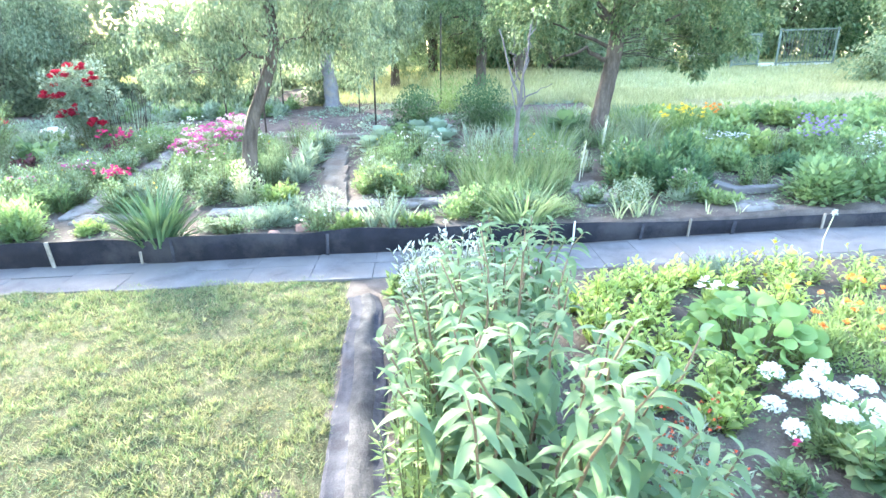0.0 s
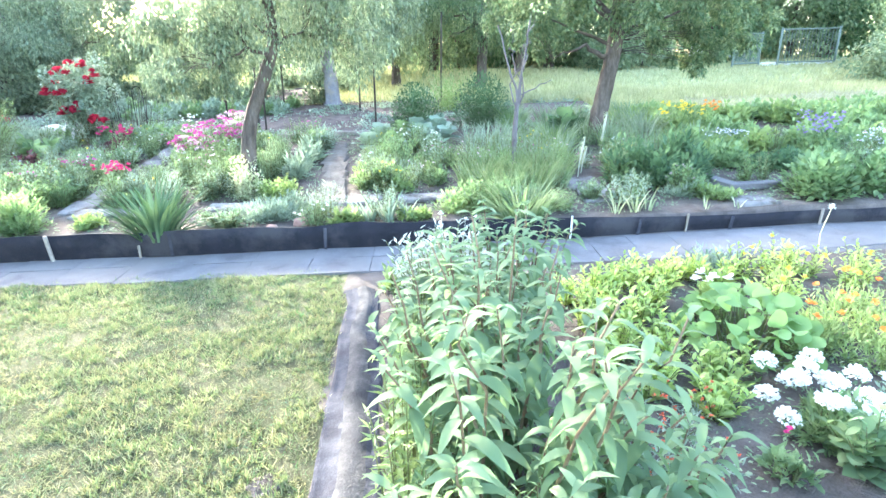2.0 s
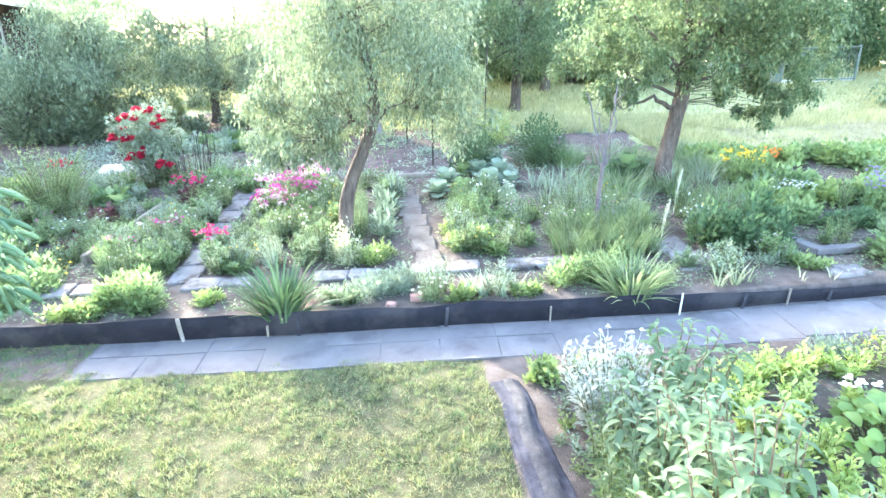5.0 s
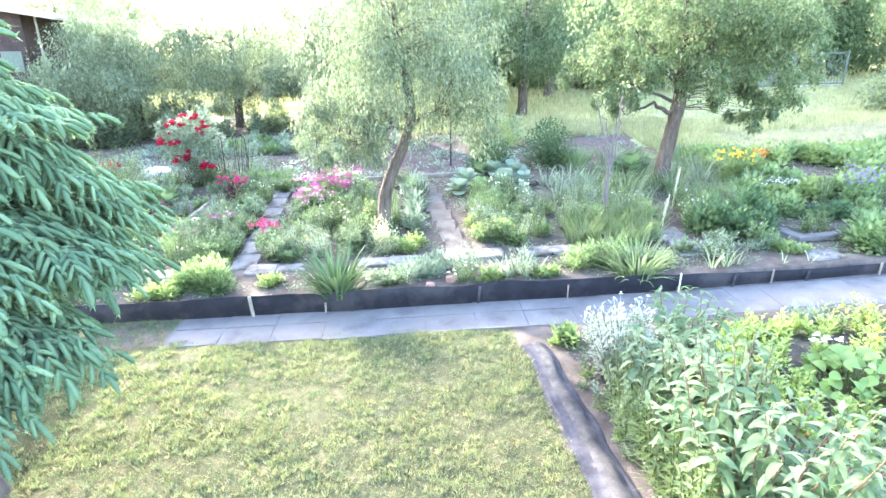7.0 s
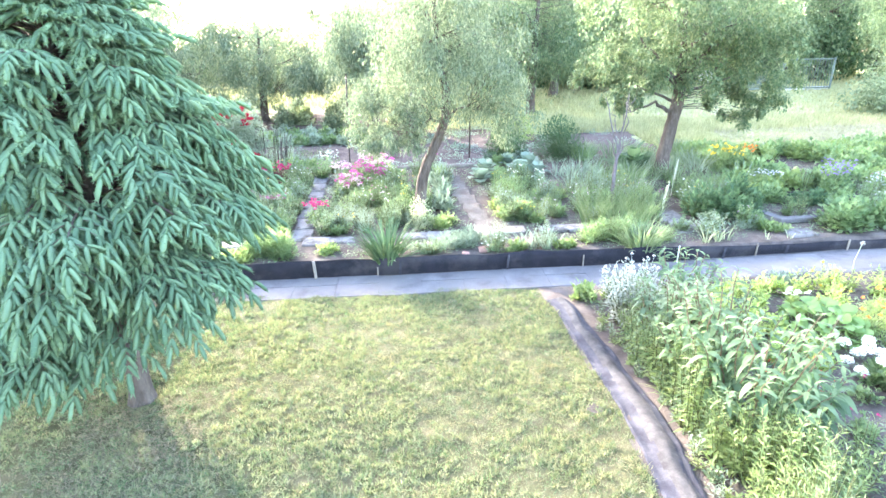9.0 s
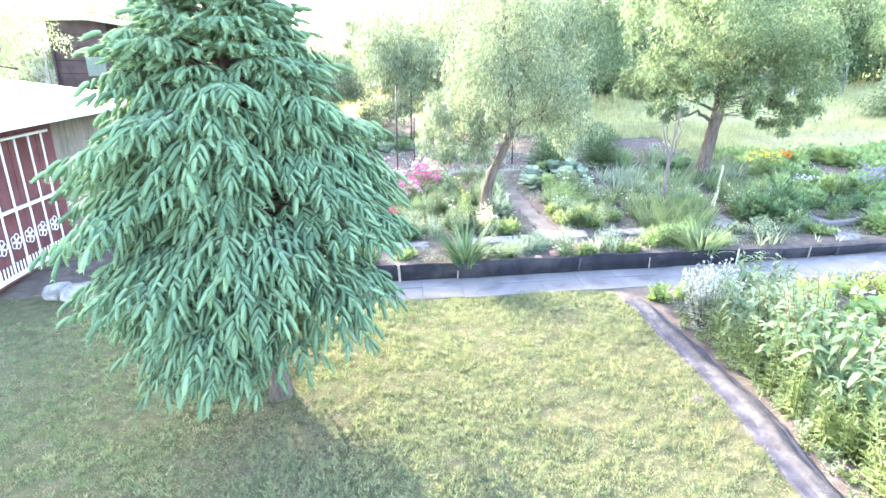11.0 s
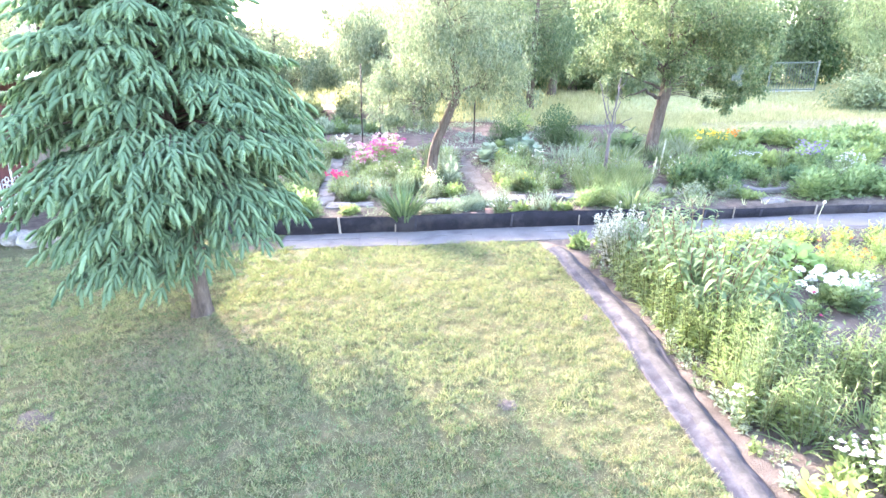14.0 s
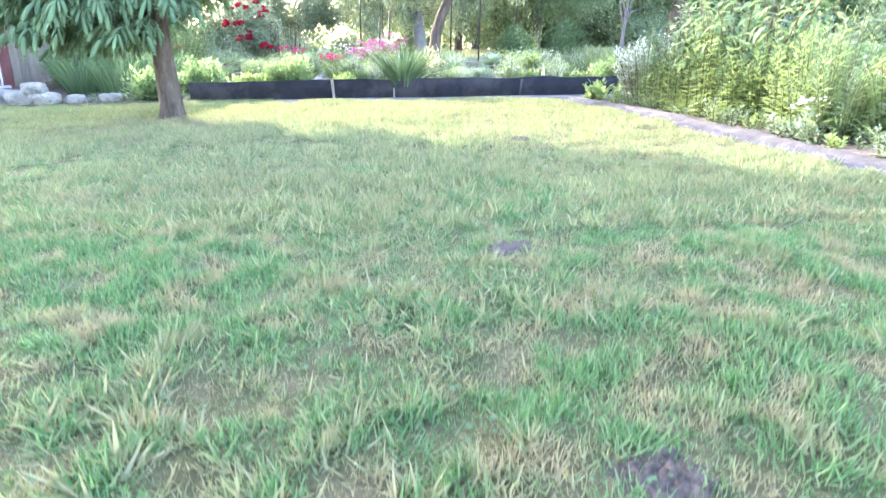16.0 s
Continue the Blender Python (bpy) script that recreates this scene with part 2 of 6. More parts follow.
P_ORANGE = leafy("orange_petal", [(0.75, 0.20, 0.03), (0.80, 0.32, 0.04)], 0.6, 0.3, glow=1.1, warm=1.0, grey=0.1)
P_PURPLE = leafy("purple_petal", [(0.27, 0.17, 0.48), (0.38, 0.28, 0.60)], 0.6, 0.3, glow=1.1, warm=1.0, grey=0.1)
P_LILAC = leafy("pale_lilac_petal", [(0.60, 0.62, 0.76), (0.72, 0.74, 0.84)], 0.6, 0.3, glow=1.0, warm=1.0)

# ---- the lie of the land ----
GROUND_Y = (-40, -12, 0, 0.03, 1, 2.5, 4.5, 8, 13, 30, 60, 900)
GROUND_Z = (-0.6, -0.26, 0, 0.15, 0.18, 0.28, 0.45, 0.66, 0.98, 1.4, 1.6, 1.6)
EDGE_X = (-1.8, 0, 2.6, 4.5, 5.6, 6.8, 7.6, 12)
EDGE_Y = (0.03, 0.0, 0.0, 0.0, 0.08, 0.13, 0.10, 0.15)
STRIP_Y = (-9.0, -5.6, -4.7, -4.3, -3.66, -2.9, -2.15, -1.1, -0.9)
STRIP_X = (2.30, 2.64, 2.68, 2.67, 2.69, 2.735, 2.70, 2.66, 2.60)


def edge_y(x):
    return np.interp(x, EDGE_X, EDGE_Y)


def strip_x(y):
    """The lawn's right-hand border."""
    return np.interp(y, STRIP_Y, STRIP_X)


def land(x, y):
    """Height of the ground; the bed is held up behind the edging, which ends at x = -1.8."""
    x, y = np.asarray(x, float), np.asarray(y, float)
    yy = y - edge_y(x) * (np.abs(y) < 3)
    z = np.interp(yy, GROUND_Y, GROUND_Z)
    low = np.interp(yy, (-40, -12, 0, 1, 2.5, 4.5, 8), (-0.6, -0.26, 0, 0.08, 0.24, 0.45, 0.66))
    k = np.clip((-1.75 - x) / 0.1, 0, 1)
    return 0.03 * np.clip(x, -12, 16) + np.where(yy < 8, z * (1 - k) + low * k, z)


VALUES = np.random.default_rng(5).random((128, 128)) - 0.5


def vnoise(x, y, per_metre, shift=0.0):
    """Smooth value noise over the plan, about -0.5 to 0.5."""
    u, v = np.asarray(x) * per_metre + shift + 500.0, np.asarray(y) * per_metre + 2.3 * shift + 500.0
    i, j = np.floor(u).astype(int), np.floor(v).astype(int)
    a, b = u - i, v - j
    a, b = a * a * (3 - 2 * a), b * b * (3 - 2 * b)
    q = VALUES
    return (q[i % 128, j % 128] * (1 - a) + q[(i + 1) % 128, j % 128] * a) * (1 - b) + (q[i % 128, (j + 1) % 128] * (1 - a) + q[(i + 1) % 128, (j + 1) % 128] * a) * b


def lumps(x, y):
    """The lawn's small unevenness."""
    return 0.034 * vnoise(x, y, 1.1, 3) + 0.014 * vnoise(x, y, 4.5, 7) + 0.016 * vnoise(x, y, 9.0, 9)


# ---- mesh tools ----
def np_mesh(name, verts, tris, materials, index=None, smooth=False):
    me = bpy.data.meshes.new(name)
    verts, tris = np.asarray(verts, np.float32), np.asarray(tris, np.int32)
    n, m, k = len(verts), len(tris), tris.shape[1]
    me.vertices.add(n)
    me.vertices.foreach_set("co", verts.ravel())
    me.loops.add(m * k)
    me.loops.foreach_set("vertex_index", tris.ravel())
    me.polygons.add(m)
    me.polygons.foreach_set("loop_start", np.arange(0, m * k, k, dtype=np.int32))
    for mt in materials:
        me.materials.append(mt)
    if index is not None:
        me.polygons.foreach_set("material_index", np.asarray(index, np.int32))
    if smooth:
        me.polygons.foreach_set("use_smooth", np.ones(m, bool))
    me.update(calc_edges=True)
    return me


def part(name, me, parent, label="", kind=""):
    """Links a mesh as one object under a thing or a part."""
    ob = new(name, me)
    if parent:
        ob.parent = parent
    return tagged(ob, label, kind=kind)


def thing(name, label, category, x=0.0, y=0.0, z=None, group=""):
    ob = new(name)
    ob.empty_display_size = 0.1
    ob.location = (x, y, float(land(x, y)) if z is None else z)
    return tagged(ob, label, category, group)


def bm_mesh(bm, name, mat, smooth=False):
    me = bpy.data.meshes.new(name)
    bmesh.ops.recalc_face_normals(bm, faces=bm.faces)
    if smooth:
        for f in bm.faces:
            f.smooth = True
    bm.to_mesh(me)
    bm.free()
    me.materials.append(mat)
    return me


def box_mesh(name, size, mat, bevel=0.01, jitter=0.0, centre=(0, 0, 0), seed=0):
    bm = bmesh.new()
    bmesh.ops.create_cube(bm, size=1.0)
    rnd = random.Random(seed)
    for v in bm.verts:
        v.co = Vector((v.co.x * size[0] + centre[0] + rnd.uniform(-jitter, jitter), v.co.y * size[1] + centre[1] + rnd.uniform(-jitter, jitter),
                       v.co.z * size[2] + centre[2] + rnd.uniform(-jitter, jitter) * 0.3))
    if bevel:
        bmesh.ops.bevel(bm, geom=bm.edges[:], offset=bevel, segments=1, affect="EDGES")
    return bm_mesh(bm, name, mat)


def tube(points, radii, sides=8, wobble=0.0):
    """Vertices and triangles of a tapered tube along points."""
    pts, radii = np.asarray(points, float), np.asarray(radii, float)
    n = len(pts)
    way = np.gradient(pts, axis=0)
    way /= np.linalg.norm(way, axis=1, keepdims=True) + 1e-9
    ref = np.where(np.abs(way[:, 2:3]) < 0.9, [[0, 0, 1.0]], [[1.0, 0, 0]])
    a = np.cross(way, ref)
    a /= np.linalg.norm(a, axis=1, keepdims=True) + 1e-9
    b = np.cross(way, a)
    ang = np.linspace(0, 2 * np.pi, sides, endpoint=False)
    r = radii[:, None] * (1 + wobble * RNG.standard_normal((n, sides)))
    v = pts[:, None] + r[..., None] * (np.cos(ang)[None, :, None] * a[:, None] + np.sin(ang)[None, :, None] * b[:, None])
    v = v.reshape(-1, 3)
    i, j = np.meshgrid(np.arange(n - 1), np.arange(sides), indexing="ij")
    p, q = i * sides + j, i * sides + (j + 1) % sides
    tri = np.concatenate([np.stack([p, q, p + sides], -1).reshape(-1, 3), np.stack([q, q + sides, p + sides], -1).reshape(-1, 3)])
    cap = [[(n - 1) * sides + k, (n - 1) * sides + (k + 1) % sides, (n - 1) * sides] for k in range(1, sides - 1)]
    return v, np.concatenate([tri, np.array(cap, int)])


def joined(pieces):
    verts, tris, at = [], [], 0
    for v, f in pieces:
        verts.append(v)
        tris.append(np.asarray(f) + at)
        at += len(v)
    return np.concatenate(verts), np.concatenate(tris)


def strip_template(width, length, profile, bend=0.0, fold=0.0):
    """A leaf or blade along +y: half-widths at even steps, bent downwards, folded along its midrib. Width in parts of length 1."""
    n = len(profile)
    v, t = [], []
    for k, w in enumerate(profile):
        s = k / (n - 1)
        y, z = s * (1 - 0.25 * bend * s), -bend * s * s * 0.6
        v += [(-w * width / 2, y, z + fold * w * width), (0, y, z), (w * width / 2, y, z + fold * w * width)]
    for k in range(n - 1):
        a, b = 3 * k, 3 * k + 3
        for l in (0, 1):
            if profile[k] > 0:
                t.append((a + l, a + l + 1, b + l + 1) if profile[k + 1] == 0 and l == 0 else (a + l, a + l + 1, b + l + (1 if l == 0 else 0)))
            if profile[k + 1] > 0:
                t.append((a + l, b + l + 1, b + l) if l == 0 else (a + l + 1, b + l + 1, b + l))
    used = sorted({i for f in t for i in f})
    back = {o: k for k, o in enumerate(used)}
    return np.array([v[i] for i in used], float) * length, np.array([[back[i] for i in f] for f in t])


LEAF = (np.array([(0, 0, 0), (-0.28, 0.45, 0.05), (0.28, 0.45, 0.05), (0, 1, -0.12)], float), np.array([(0, 2, 3), (0, 3, 1)]))
SLIM = (np.array([(0, 0, 0), (-0.17, 0.42, 0.03), (0.17, 0.42, 0.03), (0, 1, -0.14)], float), np.array([(0, 2, 3), (0, 3, 1)]))
NARROW = (np.array([(0, 0, 0), (-0.11, 0.4, 0.02), (0.11, 0.4, 0.02), (0, 1, -0.15)], float), np.array([(0, 2, 3), (0, 3, 1)]))
BLADE = (np.array([(-0.5, 0, 0), (0.5, 0, 0), (0, 1, 0)], float) * (0.09, 1, 1), np.array([(0, 1, 2)]))
LANCE = strip_template(0.27, 1.0, (0.25, 0.8, 1.0, 0.92, 0.6, 0.0), bend=1.15, fold=0.16)
PADDLE = strip_template(0.74, 1.0, (0.22, 0.66, 0.95, 1.0, 0.88, 0.5), bend=0.55, fold=0.22)
SPOON = strip_template(0.31, 1.0, (0.25, 0.75, 1.0, 0.8, 0.0), bend=0.45, fold=0.16)
FINE = (np.array([(-0.03, 0, 0), (0.03, 0, 0), (0.045, 0.55, 0.02), (0, 1, -0.1)], float), np.array([(0, 1, 2), (0, 2, 3)]))
BROAD = strip_template(0.80, 1.0, (0.2, 0.75, 1.0, 0.95, 0.6), bend=0.35, fold=0.12)
SWORD = strip_template(0.06, 1.0, (0.9, 1.0, 0.85, 0.55, 0.0), bend=0.5, fold=0.25)
PETAL = (np.array([(0, 0, 0), (-0.42, 0.7, 0.12), (0.42, 0.7, 0.12), (0, 1.0, 0.02)], float), np.array([(0, 2, 3), (0, 3, 1)]))


def stamp(template, origin, way, size, up=None, wide=1.0):
    """Copies of a template: at each origin, its length along way, its upper side turned towards up."""
    tv, tf = template
    origin, way = np.asarray(origin, float), np.asarray(way, float)
    k = len(origin)
    size = np.broadcast_to(np.asarray(size, float), (k,))
    way = way / (np.linalg.norm(way, axis=1, keepdims=True) + 1e-9)
    up = np.broadcast_to(np.array([[0, 0, 1.0]]) if up is None else np.asarray(up, float), (k, 3)) + RNG.normal(0, 0.15, (k, 3))
    x = np.cross(way, up)
    x /= np.linalg.norm(x, axis=1, keepdims=True) + 1e-9
    z = np.cross(x, way)
    v = origin[:, None] + size[:, None, None] * (wide * tv[None, :, 0:1] * x[:, None] + tv[None, :, 1:2] * way[:, None] + tv[None, :, 2:3] * z[:, None])
    f = tf[None] + (np.arange(k) * len(tv))[:, None, None]
    return v.reshape(-1, 3), f.reshape(-1, 3)


def ball(n):
    d = RNG.standard_normal((n, 3))
    return d / (np.linalg.norm(d, axis=1, keepdims=True) + 1e-9)


# ---- ground ----
def steps(*runs):
    out = []
    for a, b, d in runs:
        out += list(np.arange(a, b - 1e-6, d))
    return np.array(out + [runs[-1][1]])


def on_lawn(x, y):
    return (x < strip_x(y)) & (y < -0.56) & (y > -30) & (x > -14)


def build_ground():
    xs = steps((-400, -60, 40), (-60, -16, 4), (-16, -6, 0.5), (-6, -4.6, 0.1), (-4.6, 3.2, 0.065), (3.2, 10, 0.11), (10, 20, 0.5), (20, 60, 4), (60, 400, 40))
    ys = steps((-400, -60, 40), (-60, -14, 4), (-14, -8.2, 0.4), (-8.2, -0.6, 0.065), (-0.6, -0.02, 0.058), (-0.02, 0.06, 0.02), (0.06, 8, 0.11), (8, 24, 0.5), (24, 60, 4), (60, 900, 60))
    x, y = np.meshgrid(xs, ys)
    wig = edge_y(x) * (np.abs(y) < 0.3)
    z = land(x, y + wig)
    y = y + wig
    bump = np.array([noise.noise(Vector((a * 1.7, b * 1.7, 0))) + 0.5 * noise.noise(Vector((a * 5, b * 5, 3))) for a, b in zip(x.ravel(), y.ravel())]).reshape(x.shape)
    amp = np.where(on_lawn(x, y), 0.0, np.where(y > 0.15, 0.03, np.where((y < -0.7) & (x > strip_x(y) + 0.3), 0.03, 0.004)))
    lawn = on_lawn(x, y) & (x > -6.5) & (y > -9)
    amp = np.where(lawn, 0.0, amp)
    z = z + np.where(lawn, lumps(x, y), 0.0) + bump * amp * (np.abs(x) < 30) - np.where((y > -0.66) & (y < edge_y(x) - 0.01) & (x > -0.8), 0.002, 0.0)
    v = np.stack([x, y, z], -1).reshape(-1, 3)
    ny, nx = x.shape
    i, j = np.meshgrid(np.arange(ny - 1), np.arange(nx - 1), indexing="ij")
    a = i * nx + j
    quads = np.stack([a, a + 1, a + nx + 1, a + nx], -1).reshape(-1, 4)
    c = v[quads].mean(1)
    wob = np.array([noise.noise(Vector((p[0] * 1.3, p[1] * 1.3, 9))) for p in c]) * 0.5
    index = np.zeros(len(c), int)
    index[on_lawn(c[:, 0], c[:, 1])] = 1
    index[(c[:, 0] < -1.8) & (c[:, 1] < 0.1)] = 1
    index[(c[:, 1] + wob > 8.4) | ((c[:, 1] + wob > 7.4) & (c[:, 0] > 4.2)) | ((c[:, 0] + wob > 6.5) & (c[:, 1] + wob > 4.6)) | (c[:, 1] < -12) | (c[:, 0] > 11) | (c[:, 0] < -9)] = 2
    index[(c[:, 1] < -5.7) & (index == 0)] = 1
    index[(index == 0) & (c[:, 1] > 3.9) & (c[:, 0] > -3)] = 3
    index[(c[:, 1] + wob > 7.5) & (c[:, 1] + 2 * wob < 11.5) & (c[:, 0] > -9) & (c[:, 0] + wob < 0.8)] = 3
    index[(c[:, 1] > -0.63) & (c[:, 1] < -0.01 + edge_y(c[:, 0])) & (c[:, 0] > -0.75) & (c[:, 0] < 9.6)] = 4
    ob = new("ground", np_mesh("ground", v, quads, [M_SOIL, M_TURF, M_MEADOW, M_DUG, M_JOINT], index, smooth=True))
    return tagged(ob, "uneven garden ground of turf, dark soil and meadow", "ground", kind="structure")


build_ground()


def grass_sheet(name, label, x, y, length, lean, mat, wide=1.0):
    z = land(x, y) - 0.006 + np.where(on_lawn(x, y) & (x > -6.5) & (y > -9), lumps(x, y), 0.0)
    k = len(x)
    way = np.stack([RNG.normal(0, lean, k), RNG.normal(0, lean, k), np.ones(k)], -1)
    v, f = stamp(BLADE, np.stack([x, y, z], -1), way, length, up=np.stack([RNG.normal(0, 1, k), RNG.normal(0, 1, k), np.zeros(k)], -1), wide=wide)
    return tagged(new(name, np_mesh(name, v, f, [mat])), label, "grass", kind="stuff")


def scatter(n, x0, x1, y0, y1, keep):
    x, y = RNG.uniform(x0, x1, n), RNG.uniform(y0, y1, n)
    k = keep(x, y)
    return x[k], y[k]


def build_lawn():
    ax, ay = scatter(560000, -4.6, 3.0, -6.9, -0.52, lambda x, y: on_lawn(x, y - 0.06 * np.sin(x * 9) * (y > -0.8)))
    bx, by = scatter(700000, -1.8, 2.8, -8.6, -4.6, lambda x, y: on_lawn(x, y) & (RNG.random(len(x)) < np.clip((x + 1.8) / 0.9, 0, 1) * np.clip((y + 8.6) / 0.8, 0, 1) * np.clip((-4.6 - y) / 0.9, 0, 1)))
    cx, cy = scatter(50000, -9, -1.8, -7.5, 0.25, lambda x, y: on_lawn(x, y) | (y > -0.6))
    dx, dy = scatter(15000, -1.9, -0.5, -0.6, 0.02, lambda x, y: (x < -0.75) | (y < -0.5))
    x, y = np.concatenate([ax, bx, cx, dx]), np.concatenate([ay, by, cy, dy])
    lump = 0.35 * vnoise(x, y, 4.5, 7) + 1.5 * vnoise(x, y, 13.0, 11) + 1.8 * vnoise(x, y, 28.0, 17)
    keep = RNG.random(len(x)) < np.where(y < -5.2, 0.88 + 0.4 * lump, 0.84 + 0.6 * lump)
    for mx, my, r in MOLEHILLS:
        keep &= (x - mx) ** 2 + (y - my) ** 2 > (r * 0.5) ** 2
    x, y, lump = x[keep], y[keep], lump[keep]
    # The x term adds green blades at left, imitating the shade's cooler colour.
    lush = RNG.random(len(x)) < np.interp(y + 0.35 * lump, (-6.2, -4.6, -2.0, -0.8), (0.95, 0.40, 0.25, 0.5)) + 0.5 * vnoise(x, y, 2.3, 29) + 0.35 * np.clip((-0.1 - x) / 0.6, 0, 1)
    for name, label, k, ln, lean, mat in (("lawn_grass", "short mown lawn grass, fresh green", lush, 0.024, 0.6, L_GRASS), ("dry_lawn_grass", "matted dry cut grass on the lawn", ~lush, 0.036, 1.2, L_DRYGRASS)):
        n = k.sum()
        grass_sheet(name, label, x[k], y[k], (ln * (0.7 + 0.7 * RNG.random(n)) + 0.014 * lump[k]).clip(np.where(y[k] < -5.2, 0.020, 0.010), 0.075), lean, mat, np.where(y[k] < -5.4, 1.5, 1.3)[:, None, None])
    tx, ty = scatter(17000, -3.6, 2.75, -6.0, -0.62, lambda x, y: on_lawn(x, y) & (vnoise(x, y, 3.1, 61) + 0.8 * vnoise(x, y, 8.0, 63) > -0.12))
    tx, ty = np.repeat(tx, 12), np.repeat(ty, 12)
    tx, ty = tx + RNG.normal(0, 0.011, len(tx)), ty + RNG.normal(0, 0.011, len(tx))
    grass_sheet("grass_tufts", "small tufts of longer grass in the mown lawn", tx, ty, 0.030 + 0.030 * RNG.random(len(tx)), 0.6, L_TUFT, 1.6)
    cx, cy = scatter(40000, -2.5, 2.6, -7.9, -0.7, lambda x, y: on_lawn(x, y) & (vnoise(x, y, 3.4, 41) + 0.7 * vnoise(x, y, 9, 43) + RNG.uniform(-0.2, 0.2, len(x)) > np.interp(y, (-6, -3), (0.22, 0.32))))
    n = len(cx)
    z = land(cx, cy) + lumps(cx, cy) + 0.006 + 0.012 * RNG.random(n)
    a = RNG.uniform(0, 6.28, n)
    v, f = stamp(LEAF, np.stack([cx, cy, z], -1), np.stack([np.cos(a), np.sin(a), RNG.uniform(-0.2, 0.5, n)], -1), 0.006 + 0.006 * RNG.random(n), wide=1.4)
    tagged(new("clover_patch", np_mesh("clover_patch", v, f, [L_CLOVER])), "patches of small round clover leaves", "clover", kind="stuff")


MOLEHILLS = ((1.60, -4.15, 0.07), (1.18, -6.17, 0.075), (1.21, -6.97, 0.06), (-1.66, -4.02, 0.13), (2.56, -2.89, 0.07))
build_lawn()


def build_meadow():
    x, y = scatter(150000, -14, 22, 8.2, 24, lambda x, y: (RNG.random(len(x)) < 1.3 - y / 26) & ((x > 0.6) | (y > 12.5)))
    a, b = scatter(40000, 6.5, 16, 4.8, 8.6, lambda x, y: np.ones(len(x), bool))
    c, d = scatter(9000, 4.4, 8.2, 7.2, 8.6, lambda x, y: np.ones(len(x), bool))
    x, y = np.concatenate([x, a, c]), np.concatenate([y, b, d])
    hay = (y > 4.4) & (y < 6.8) & (x > 8)
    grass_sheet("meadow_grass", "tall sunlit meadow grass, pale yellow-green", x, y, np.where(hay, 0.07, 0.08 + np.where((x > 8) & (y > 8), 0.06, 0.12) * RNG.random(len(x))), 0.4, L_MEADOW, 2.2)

    hx, hy = scatter(26000, 8.4, 15.5, 4.6, 6.9, lambda x, y: vnoise(x, y, 0.9, 91) + RNG.uniform(-0.3, 0.3, len(x)) > -0.15)
    grass_sheet("mown_hay", "pale dry hay lying in mown swathes on the meadow", hx, hy, 0.10 + 0.08 * RNG.random(len(hx)), 2.2, L_HAY, 1.6)


build_meadow()


def build_molehills():
    for mx, my, r in MOLEHILLS:
        bm = bmesh.new()
        bmesh.ops.create_icosphere(bm, subdivisions=5, radius=1)
        for v in bm.verts:
            c = v.co
            n = 1 + 0.35 * noise.noise(c * 2 + Vector((mx, my, 0))) + 0.12 * noise.noise(c * 7 + Vector((my, mx, 0)))
            rise = (0.018 if r > 0.06 else 0.01) + 0.009 * noise.noise(c * 4 + Vector((0, mx, my))) + 0.009 * noise.noise(c * 13 + Vector((mx, 0, my)))
            v.co = Vector((c.x * r * n, c.y * r * n, c.z * rise * n))
        t = new("molehill", bm_mesh(bm, "molehill", M_SOIL, True))
        t.location = (mx, my, float(land(mx, my)) + float(lumps(mx, my)) - 0.004)
        tagged(t, "small bare mound of grey-brown earth in the lawn", "molehill", "molehills")


build_molehills()


# ---- path, edging, border strip ----
def build_path():
    path = tagged(new("path"), "worn grey concrete slab path beside the edging", "path", kind="structure")
    rnd = random.Random(4)
    x = -0.72
    while x < 9.4:
        w = rnd.choice((0.36, 0.50, 0.50, 0.55))
        split = rnd.random() < 0.35
        rows = ((-0.60, -0.27), (-0.26, -0.02)) if split else ((-0.61, -0.05),)
        for a, b in rows:
            cx, cy = x + w / 2, (a + b) / 2 + float(edge_y(x)) * 0.9
            me = box_mesh("slab", (w - 0.0015, b - a - 0.002, 0.06), M_SLAB, 0.002, 0.007, seed=int(x * 1000))
            s = part("slab", me, path)
            s.location = (cx, cy, float(land(cx, cy if cy < -0.05 else -0.05)) - 0.024 + rnd.uniform(-0.003, 0.003))
            s.rotation_euler = (0.022 + rnd.uniform(-0.006, 0.006), -0.03 + rnd.uniform(-0.006, 0.006), rnd.uniform(-0.02, 0.02))
        x += w


build_path()


